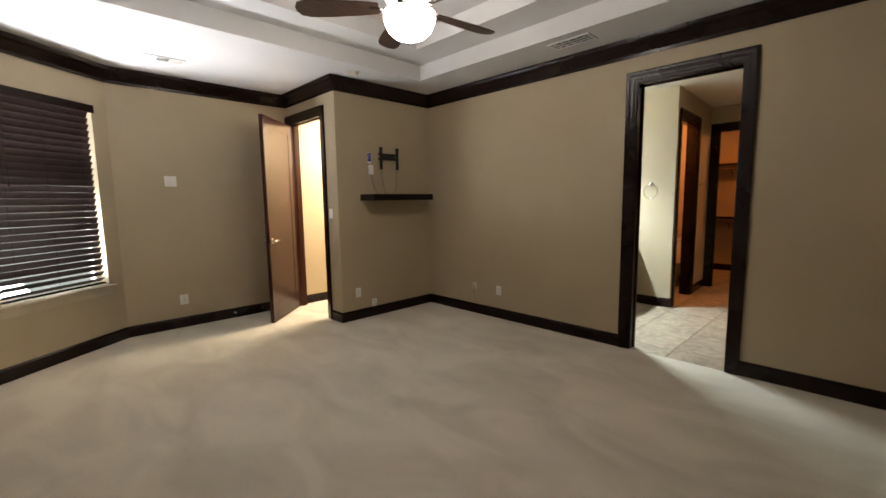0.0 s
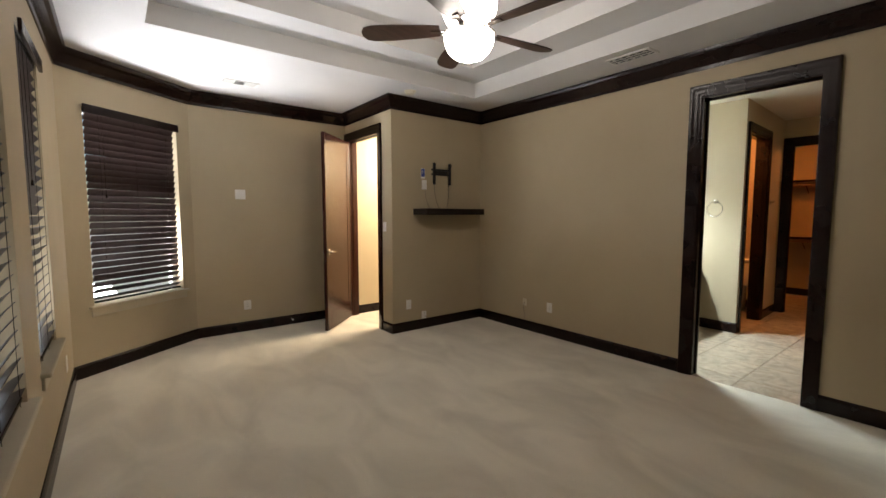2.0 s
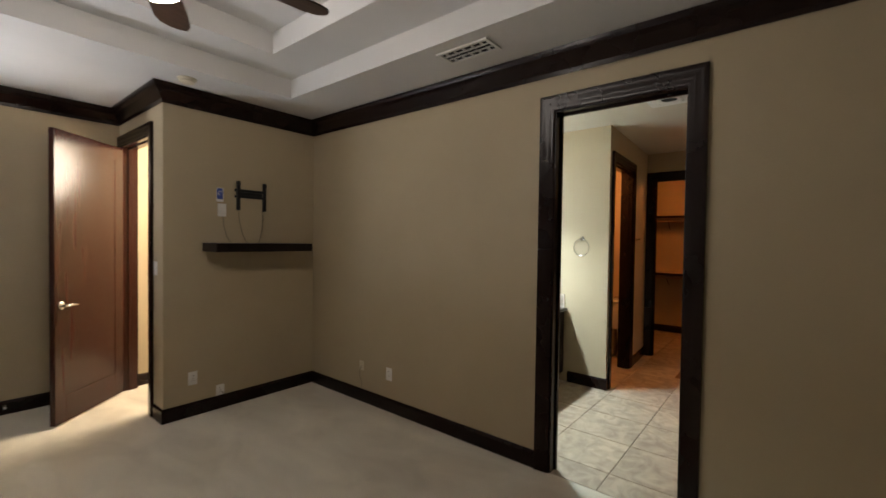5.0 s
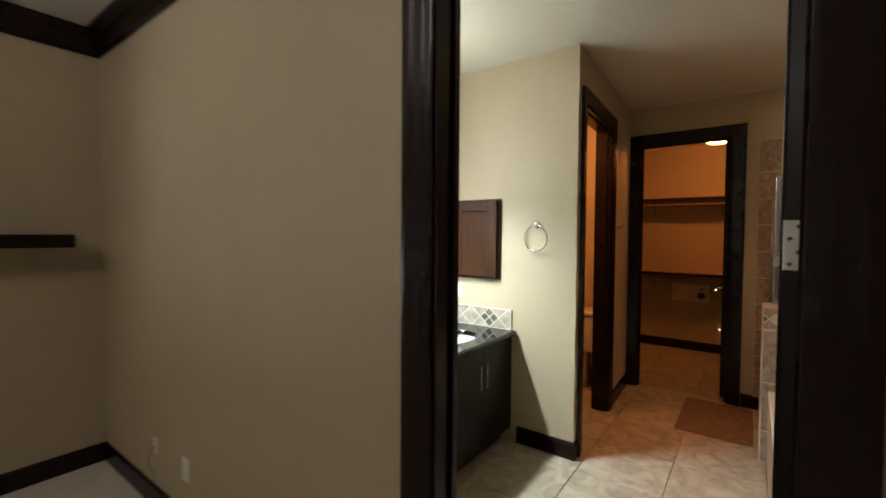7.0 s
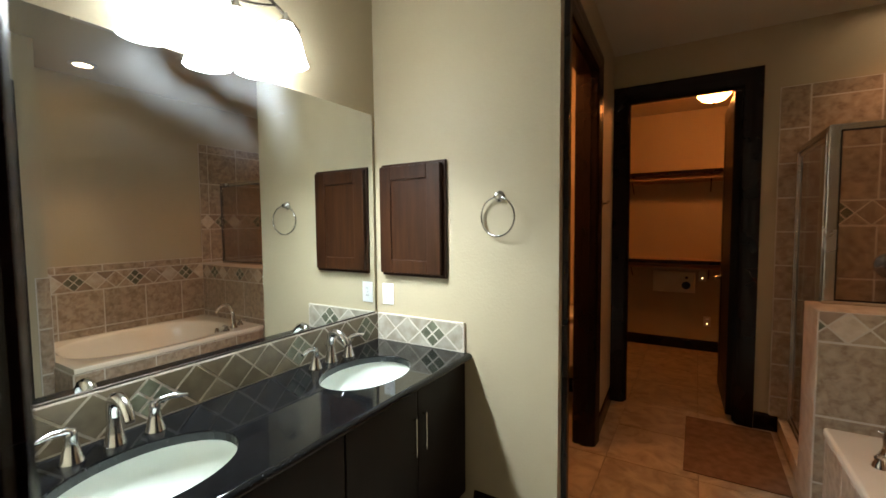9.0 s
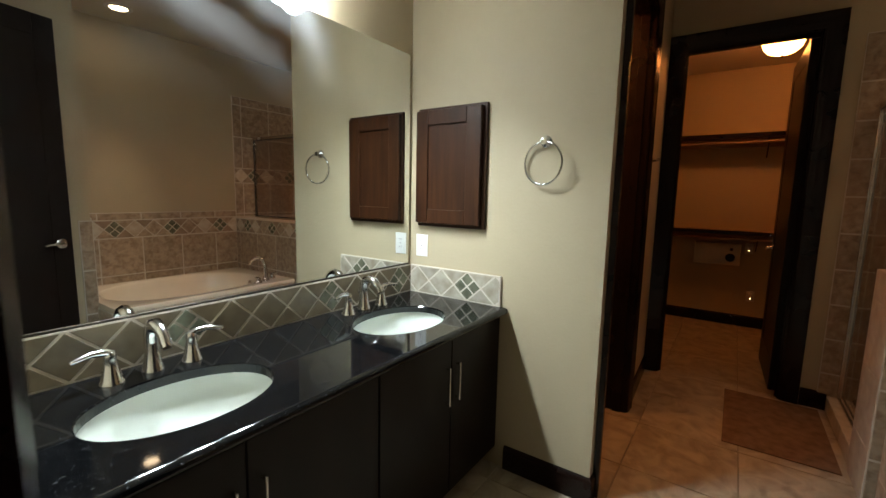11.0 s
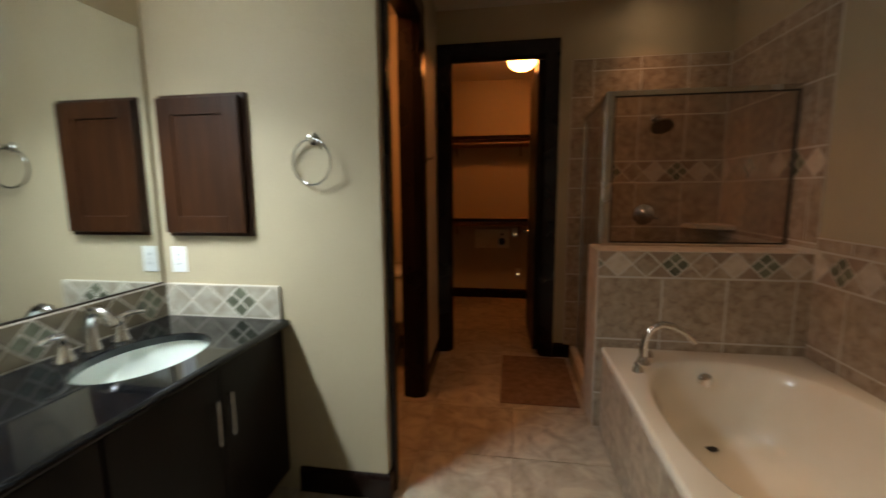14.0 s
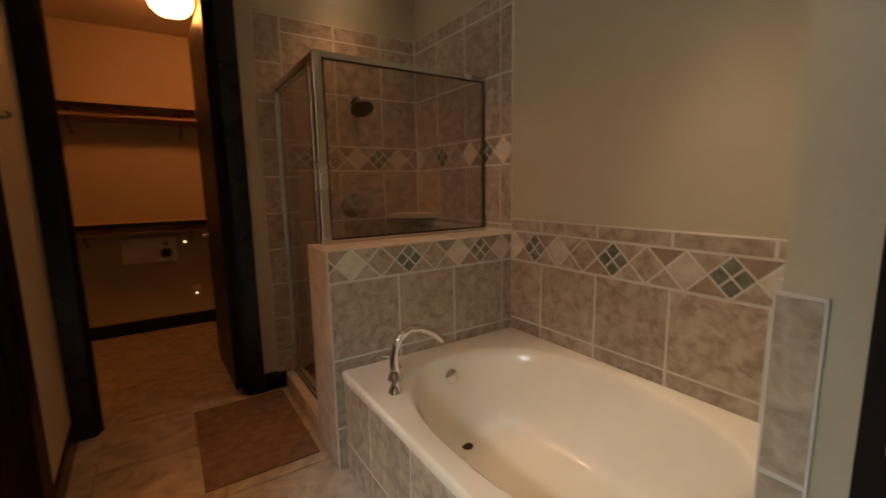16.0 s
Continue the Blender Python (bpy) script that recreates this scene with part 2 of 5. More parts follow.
def box(x0, x1, y0, y1, z0, z1, bevel=0.0, bm=None, seg=2):
    own = bmesh.new()
    bmesh.ops.create_cube(own, size=1)
    for v in own.verts:
        v.co = Vector(((x0 + x1) / 2 + v.co.x * (x1 - x0), (y0 + y1) / 2 + v.co.y * (y1 - y0), (z0 + z1) / 2 + v.co.z * (z1 - z0)))
    if bevel:
        bmesh.ops.bevel(own, geom=own.edges[:], offset=bevel, segments=seg, profile=0.5, affect="EDGES")
    if bm is None:
        return own
    join(bm, own)
    return bm


def join(bm, other):
    me = bpy.data.meshes.new("joined")
    other.to_mesh(me)
    other.free()
    bm.from_mesh(me)
    bpy.data.meshes.remove(me)
    return bm


def moved(bm, m):
    bmesh.ops.transform(bm, matrix=m, verts=bm.verts)
    return bm


def lathe(profile, n=32, cap=True):
    """Turn (radius, height) pairs about z."""
    bm = bmesh.new()
    rings = []
    for r, z in profile:
        if r < 1e-5:
            rings.append([bm.verts.new((0, 0, z))])
        else:
            rings.append([bm.verts.new((r * math.cos(2 * math.pi * i / n), r * math.sin(2 * math.pi * i / n), z)) for i in range(n)])
    for a, b in zip(rings, rings[1:]):
        for i in range(n):
            j = (i + 1) % n
            if len(a) == 1 and len(b) == 1:
                continue
            if len(a) == 1:
                bm.faces.new((a[0], b[i], b[j]))
            elif len(b) == 1:
                bm.faces.new((a[i], a[j], b[0]))
            else:
                bm.faces.new((a[i], a[j], b[j], b[i]))
    if cap:
        for r in (rings[0], rings[-1]):
            if len(r) > 2:
                bm.faces.new(r)
    return bm


def tube(points, radii, n=12, closed=False):
    """A round bar along points; radii is one number or one a point."""
    pts = [Vector(p) for p in points]
    k = len(pts)
    rad = radii if isinstance(radii, (list, tuple)) else [radii] * k
    bm = bmesh.new()
    rings = []
    up = None
    for i, p in enumerate(pts):
        a = pts[(i - 1) % k] if closed or i > 0 else p
        b = pts[(i + 1) % k] if closed or i < k - 1 else p
        d = (b - a).normalized()
        if up is None:
            up = Vector((0, 0, 1)) if abs(d.z) < 0.9 else Vector((1, 0, 0))
        s = d.cross(up).normalized()
        up = s.cross(d).normalized()
        rings.append([bm.verts.new(p + rad[i] * (math.cos(2 * math.pi * j / n) * s + math.sin(2 * math.pi * j / n) * up)) for j in range(n)])
    pairs = list(zip(rings, rings[1:])) + ([(rings[-1], rings[0])] if closed else [])
    for a, b in pairs:
        for j in range(n):
            bm.faces.new((a[j], a[(j + 1) % n], b[(j + 1) % n], b[j]))
    if not closed:
        bm.faces.new(rings[0])
        bm.faces.new(rings[-1])
    return bm


def arc(f, n):
    return [f(i / n) for i in range(n + 1)]


def sweep(path, profile, closed=False):
    """Run a profile of (inward, height) points along a plan path, mitred; inward is to the path's left."""
    pts = [Vector((x, y)) for x, y in path]
    k = len(pts)
    bm = bmesh.new()
    rings = []
    for i, p in enumerate(pts):
        d0 = (p - pts[i - 1]).normalized() if closed or i > 0 else None
        d1 = (pts[(i + 1) % k] - p).normalized() if closed or i < k - 1 else None
        d0, d1 = d0 or d1, d1 or d0
        n0, n1 = Vector((-d0.y, d0.x)), Vector((-d1.y, d1.x))
        m = (n0 + n1).normalized()
        m = m / max(0.2, m.dot(n0))
        rings.append([bm.verts.new((p.x + m.x * a, p.y + m.y * a, z)) for a, z in profile])
    pairs = list(zip(rings, rings[1:])) + ([(rings[-1], rings[0])] if closed else [])
    q = len(profile)
    for a, b in pairs:
        for j in range(q):
            bm.faces.new((a[j], a[(j + 1) % q], b[(j + 1) % q], b[j]))
    if not closed:
        bm.faces.new(rings[0])
        bm.faces.new(rings[-1])
    return bm


def basis(p, u, n):
    """Frame of a wall: u along it, n out of the room behind its face, z up."""
    u, n = Vector((*u, 0)).normalized(), Vector((*n, 0)).normalized()
    return Matrix(((u.x, n.x, 0, p[0]), (u.y, n.y, 0, p[1]), (0, 0, 1, p[2] if len(p) > 2 else 0), (0, 0, 0, 1)))


def wall(name, p, u, n, length, thick, height, openings=(), mat=None, label="", z0=0.0):
    """A wall with through openings (u0, u1, z0, z1)."""
    bm = bmesh.new()
    at = 0.0
    for a, b, lo, hi in sorted(openings):
        if a > at:
            box(at, a, 0, thick, z0, height, bm=bm)
        if lo > z0 + 0.01:
            box(a, b, 0, thick, z0, lo, bm=bm)
        if hi < height:
            box(a, b, 0, thick, hi, height, bm=bm)
        at = b
    if at < length:
        box(at, length, 0, thick, z0, height, bm=bm)
    moved(bm, basis(p, u, n))
    ob = part(name, bm, mat or PAINT)
    return tagged(ob, label or "khaki painted drywall wall with orange-peel texture", "wall", kind="structure")

# ---- the rooms ----
RIGHT, TVY, DOORX, FARY, LEFT, SOUTH, SOFFIT = 3.94, 4.36, 2.52, 5.59, -0.41, -0.60, 2.81
BAY0, BAY1 = (0.63, 5.59), (-0.41, 4.80)
BAYU, BAYN = (1.04, 0.79), (-0.79, 1.04)
WIN_LO, WIN_HI = 0.615, 2.385
WU0, WU1 = 0.200, 1.142

wall("wall_east", (RIGHT, SOUTH - 0.1), (0, 1), (1, 0), TVY + 0.12 - SOUTH + 0.1, 0.09, 2.86, [(0.79 - SOUTH + 0.1, 1.60 - SOUTH + 0.1, 0, 2.44)])
wall("wall_niche", (DOORX, TVY), (1, 0), (0, 1), RIGHT - DOORX, 0.12, 2.86)
wall("wall_entry", (DOORX, TVY + 0.12), (0, 1), (1, 0), FARY - TVY - 0.12, 0.12, 2.86, [(0.20, 1.04, 0, 2.45)])
wall("wall_north", (0.52, FARY), (1, 0), (0, 1), 4.16, 0.12, 2.86)
BAYLEN = math.hypot(BAY0[0] - BAY1[0], BAY0[1] - BAY1[1])
wall("wall_bay", BAY1, BAYU, BAYN, BAYLEN, 0.16, 2.86, [(WU0, WU1, WIN_LO, WIN_HI)])
wall("wall_west", (LEFT, SOUTH - 0.1), (0, 1), (-1, 0), BAY1[1] - SOUTH + 0.1, 0.16, 2.86,
     [(1.55 - SOUTH + 0.1, 2.58 - SOUTH + 0.1, WIN_LO, WIN_HI), (3.02 - SOUTH + 0.1, 3.74 - SOUTH + 0.1, WIN_LO, WIN_HI)])
wall("wall_south", (LEFT, SOUTH), (1, 0), (0, -1), RIGHT - LEFT, 0.10, 2.86)
# hall behind the entry door
wall("wall_hall_east", (4.56, TVY + 0.12), (0, 1), (1, 0), FARY - TVY - 0.12, 0.1, 2.86)
wall("wall_hall_south", (4.03, TVY), (1, 0), (0, 1), 0.53, 0.12, 2.86)
# bathroom, toilet room, closet
BX, VY, MX, HY, CX, SY = 4.03, 2.87, 5.82, 1.83, 7.63, -0.27
wall("wall_vanity", (BX, VY), (1, 0), (0, 1), MX + 0.085 - BX, 0.1, 2.86)
wall("wall_toilet_west", (MX + 0.085, VY + 0.1), (0, 1), (-1, 0), 0.42, 0.085, 2.86)
wall("wall_toilet_north", (MX, 3.39), (1, 0), (0, 1), 7.74 - MX, 0.1, 2.86)
wall("wall_ring", (MX, HY), (0, 1), (1, 0), VY - HY, 0.085, 2.86)
SLANT = (math.cos(radians(2.4)), math.sin(radians(2.4)))


def hall_y(x):
    """The toilet room's front wall runs a little out of square."""
    return HY + (x - MX - 0.085) * SLANT[1] / SLANT[0]


wall("wall_toilet_front", (MX + 0.085, HY), SLANT, (-SLANT[1], SLANT[0]), CX - MX - 0.085, 0.12, 2.86, [(0.060, 0.885, 0, 2.44)])
wall("wall_closet_front", (CX, SY), (0, 1), (1, 0), 3.39 - SY, 0.11, 2.86, [(1.03 - SY, 1.815 - SY, 0, 2.44)])
wall_s = wall("wall_bath_south", (5.08, SY), (1, 0), (0, -1), 7.74 - 5.08, 0.1, 2.86)
wall("wall_tub_end", (4.03, 0.42), (1, 0), (0, -1), 1.05, 0.79, 2.86)
wall("wall_closet_back", (9.56, -0.35), (0, 1), (1, 0), 3.1, 0.1, 2.86)
wall("wall_closet_north", (7.74, 2.6), (1, 0), (0, 1), 1.82, 0.1, 2.86)
wall("wall_closet_south", (7.74, -0.25), (1, 0), (0, -1), 1.82, 0.1, 2.86)

# floors
tagged(part("floor_carpet", box(-0.8, 3.945, -0.75, 5.72, -0.08, 0.0), CARPET), "cream wall-to-wall carpet with faint vacuum marks", "carpet", kind="structure")
tagged(part("floor_hall", box(3.945, 4.7, 2.97, 5.72, -0.08, 0.0), CARPET), "cream carpet in the hall", "carpet", kind="structure")
bath_floor = tagged(part("floor_bath", box(3.945, 9.7, -0.4, 2.95, -0.09, -0.006), FLOORGROUT), "tan stone-look floor tiles with narrow grout joints", "floor", kind="structure")
tagged(part("floor_toilet", box(5.82, 7.74, 2.95, 3.49, -0.09, -0.002), FLOORTILE), "tan stone-look floor in the toilet room", "floor", kind="structure")

# bedroom ceiling: soffit round a stepped tray
bm = bmesh.new()
TX0, TX1, TY0, TY1, RISE1, LEDGE, RISE2 = 0.17, 3.36, 0.20, 3.85, 0.165, 0.375, 0.165


def ring(bm, ox0, ox1, oy0, oy1, ix0, ix1, iy0, iy1, z0, z1):
    box(ox0, ix0, oy0, oy1, z0, z1, bm=bm)
    box(ix1, ox1, oy0, oy1, z0, z1, bm=bm)
    box(ix0, ix1, oy0, iy0, z0, z1, bm=bm)
    box(ix0, ix1, iy1, oy1, z0, z1, bm=bm)


ring(bm, -0.75, 4.03, -0.75, 5.72, TX0, TX1, TY0, TY1, SOFFIT, SOFFIT + RISE1)
ring(bm, -0.75, 4.03, -0.75, 5.72, TX0 + LEDGE, TX1 - LEDGE, TY0 + LEDGE, TY1 - LEDGE, SOFFIT + RISE1, SOFFIT + RISE1 + RISE2)
box(-0.75, 4.03, -0.75, 5.72, SOFFIT + RISE1 + RISE2, SOFFIT + RISE1 + RISE2 + 0.1, bm=bm)
tagged(part("ceiling", bm, CEIL), "white textured tray ceiling with two steps", "ceiling", kind="structure")
tagged(part("ceiling_bath", box(4.03, 7.74, -0.4, 4.0, 2.79, 2.9), BATHCEIL), "cream textured flat ceiling", "ceiling", kind="structure")
tagged(part("ceiling_closet", box(7.74, 9.7, -0.4, 2.75, 2.73, 2.84), BATHCEIL), "cream textured closet ceiling", "ceiling", kind="structure")
tagged(part("ceiling_hall", box(4.03, 4.7, 4.0, 5.72, 2.79, 2.9), CEIL), "white textured flat ceiling", "ceiling", kind="structure")

# outside
tagged(part("ground", box(-60, 60, -60, 60, -0.30, -0.12), GROUND), "pale concrete ground outside the windows", "ground", kind="structure")

# crown and baseboards
CROWN = [(0.0, SOFFIT - 0.004), (0.0, SOFFIT - 0.150), (0.012, SOFFIT - 0.155), (0.016, SOFFIT - 0.125), (0.030, SOFFIT - 0.105), (0.060, SOFFIT - 0.060), (0.082, SOFFIT - 0.040), (0.090, SOFFIT - 0.022), (0.094, SOFFIT - 0.004)]
room = [(RIGHT, SOUTH), (RIGHT, TVY), (DOORX, TVY), (DOORX, FARY), BAY0, BAY1, (LEFT, SOUTH)]
tagged(part("crown_molding", sweep(room, CROWN, True), TRIM), "dark espresso-stained wooden crown molding", "molding", kind="structure")
BASE = [(0.0, 0.0), (0.015, 0.0), (0.015, 0.098), (0.011, 0.110), (0.006, 0.118), (0.0, 0.120)]


def baseboard(path, profile=BASE, label="dark espresso-stained wooden baseboard"):
    tagged(part("baseboard", sweep(path, profile), TRIM), label, "baseboard", kind="structure")


baseboard([(RIGHT, SOUTH), (RIGHT, 0.722)])
baseboard([(RIGHT, 1.698), (RIGHT, TVY), (DOORX, TVY), (DOORX, 4.592)])
baseboard([(DOORX, 5.588), (DOORX, FARY), BAY0, BAY1, (LEFT, SOUTH), (RIGHT, SOUTH)])
baseboard([(4.56, FARY), (2.64, FARY)])
baseboard([(MX, 2.25), (MX, HY), (5.87, HY - 0.0015)][::-1])
baseboard([(6.885, hall_y(6.885)), (CX, hall_y(CX))][::-1])
baseboard([(CX, 0.80), (CX, 0.936)])
baseboard([(9.56, -0.25), (9.56, 2.6)])
baseboard([(6.89, hall_y(6.89) + 0.12), (7.63, hall_y(7.63) + 0.12), (7.63, 3.39), (5.905, 3.39), (5.905, 2.06)])
baseboard([(5.0, 0.42), (4.03, 0.42), (4.03, 0.722)])

# door frames: jamb liners, stops and cased edges
CASE = [(0.0, 0.0), (0.010, 0.0), (0.016, 0.012), (0.016, 0.030), (0.020, 0.040), (0.020, 0.070), (0.025, 0.082), (0.025, 0.098), (0.0, 0.100)]


def casing(bm, u0, u1, head, face, side):
    """Mitred casing in the wall's frame: face is its depth, side -1 or 1 the way it stands proud."""
    path = [(u0, 0.0, -1, 0), (u0, head, -1, 1), (u1, head, 1, 1), (u1, 0.0, 1, 0)]
    rings = []
    for u, z, du, dz in path:
        rings.append([bm.verts.new((u + du * w, face + side * t, z + dz * w)) for t, w in CASE])
    q = len(CASE)
    for a, b in zip(rings, rings[1:]):
        for j in range(q):
            bm.faces.new((a[j], a[(j + 1) % q], b[(j + 1) % q], b[j]))
    bm.faces.new(rings[0])
    bm.faces.new(rings[-1])


def door_frame(name, p, u, n, u0, u1, head, thick, label, sides=(1, 1), stop=None, liner=None, reveal=0.008):
    """Opening u0..u1 in the wall's frame; the liner is 20 mm."""
    m = basis(p, u, n)
    top = tagged(empty(name), label, "door frame", kind="structure")
    jam = bmesh.new()
    box(u0, u0 + 0.02, -0.002, thick + 0.002, 0, head, 0.001, jam, 1)
    box(u1 - 0.02, u1, -0.002, thick + 0.002, 0, head, 0.001, jam, 1)
    box(u0 + 0.02, u1 - 0.02, -0.002, thick + 0.002, head - 0.02, head, 0.001, jam, 1)
    part("jamb", moved(jam, m), liner or TRIM, top)
    if stop:
        a, b = stop
        st = bmesh.new()
        if reveal < 0.02:
            box(u0 + 0.02, u0 + 0.032, a, b, 0, head - 0.02, 0.002, st, 1)
        box(u1 - 0.032, u1 - 0.02, a, b, 0, head - 0.02, 0.002, st, 1)
        box(u0 + 0.032, u1 - 0.032, a, b, head - 0.032, head - 0.02, 0.002, st, 1)
        part("door_stop", moved(st, m), liner or TRIM, top)
    for on, face, side in ((sides[0], 0.0, -1), (sides[1], thick, 1)):
        if on:
            cs = bmesh.new()
            casing(cs, u0 + reveal, u1 - 0.008, head - 0.008, face, side)
            part("casing", moved(cs, m), TRIM, top, smooth=True)
    return top


door_frame("door_frame_bath", (RIGHT, 0), (0, 1), (1, 0), 0.79, 1.60, 2.44, 0.09, "dark espresso-stained cased doorway to the bathroom", stop=(0.062, 0.088), reveal=0.028)
door_frame("door_frame_entry", (DOORX, 0), (0, 1), (1, 0), 4.68, 5.52, 2.45, 0.12, "dark espresso-stained cased bedroom doorway", stop=(0.045, 0.085), liner=DOORWOOD)
door_frame("door_frame_toilet", (MX + 0.085, HY), SLANT, (-SLANT[1], SLANT[0]), 0.060, 0.885, 2.44, 0.12, "dark espresso-stained cased doorway to the toilet room", stop=(0.03, 0.08))
door_frame("door_frame_closet", (CX, 0), (0, 1), (1, 0), 1.03, 1.815, 2.44, 0.11, "dark espresso-stained cased doorway to the closet", stop=(0.03, 0.07))


def lever(parent, m, flip=1, metal=None):
    """Lever handle on a round rose; local x is the leaf's width, -y points out of its face."""
    r = part("handle_rose", moved(lathe([(0.0, 0.0), (0.032, 0.0), (0.032, 0.006), (0.026, 0.010), (0.012, 0.012), (0.011, 0.045), (0.0, 0.047)], 24), m @ pose(0, 0, 0, 90)), metal or NICKEL, parent, smooth=True)
    pts = [(0, -0.040, 0), (0.012 * flip, -0.048, 0), (0.035 * flip, -0.050, 0.002), (0.075 * flip, -0.048, 0.001), (0.112 * flip, -0.044, -0.005)]
    part("handle", moved(tube(pts, [0.010, 0.0105, 0.0095, 0.008, 0.006], 12), m), metal or NICKEL, parent, "satin nickel lever handle", smooth=True)
    return r


def door_leaf(name, hinge, angle, width, height, wood, label, panel_side=(1, 1), knob=0.97, lever_flip=-1):
    """Leaf from its hinge along local x; two tall recessed panels a side show as grooves."""
    top = tagged(empty(name, hinge[0], hinge[1], 0.012, angle), label, "door")
    t = 0.018
    slab = box(0, width, -t, t, 0, height, 0.003)
    part("leaf", slab, wood, top)
    for side in (-1, 1):
        gr = bmesh.new()
        y0, y1 = (t, t + 0.004) if side > 0 else (-t - 0.004, -t)
        for x0, x1, z0, z1 in ((0.0, 0.11, 0, height), (width - 0.11, width, 0, height), (0.11, width - 0.11, 0, 0.22), (0.11, width - 0.11, height - 0.13, height)):
            box(x0 + 0.0005, x1 - 0.0005, y0, y1, z0 + 0.0005, z1 - 0.0005, 0.0016, gr, 1)
        part("stile_and_rail", gr, wood, top)
        m = pose(width - 0.065, side * (t + 0.004), knob, 0, 0, 0 if side < 0 else 180)
        lever(top, m, -1 if side < 0 else 1)
    return top


def hinge_plate(parent, m):
    """Butt hinge leaf let into a door's edge; local -y faces out of the edge."""
    h = part("hinge", moved(box(-0.0175, 0.0175, -0.002, 0.0, -0.048, 0.048, 0.0008, seg=1), m), NICKEL, parent, "satin nickel butt hinge")
    part("hinge_pin", moved(tube([(0.025, -0.004, -0.052), (0.025, -0.004, 0.052)], 0.006, 10), m), NICKEL, h, smooth=True)
    for dx, dz in ((0.007, 0.036), (-0.006, 0.013), (0.007, -0.013), (-0.006, -0.036)):
        part("hinge_screw", moved(lathe([(0.004, 0.0), (0.004, 0.0010), (0.0, 0.0014)], 8), m @ pose(dx, -0.0020, dz, 90)), BRONZE, h)


entry = door_leaf("entry_door", (2.500, 5.478), 180 + 43.4, 0.80, 2.405, DOORWOOD, "reddish-brown stained wooden door standing half open")
bath_leaf = door_leaf("bath_door", (4.062, 0.823), -13.9, 0.876, 2.405, ESPRESSO, "dark espresso wooden door standing open at the bathroom doorway")
closet_leaf = door_leaf("closet_door", (7.742, 1.075), 2.0, 0.735, 2.405, ESPRESSO, "dark espresso wooden closet door swung open inward")
for z in (0.25, 0.87, 1.494, 2.11):
    hinge_plate(bath_leaf, pose(-0.0005, 0, z, 0, 0, -90))

# ---- windows and blinds ----


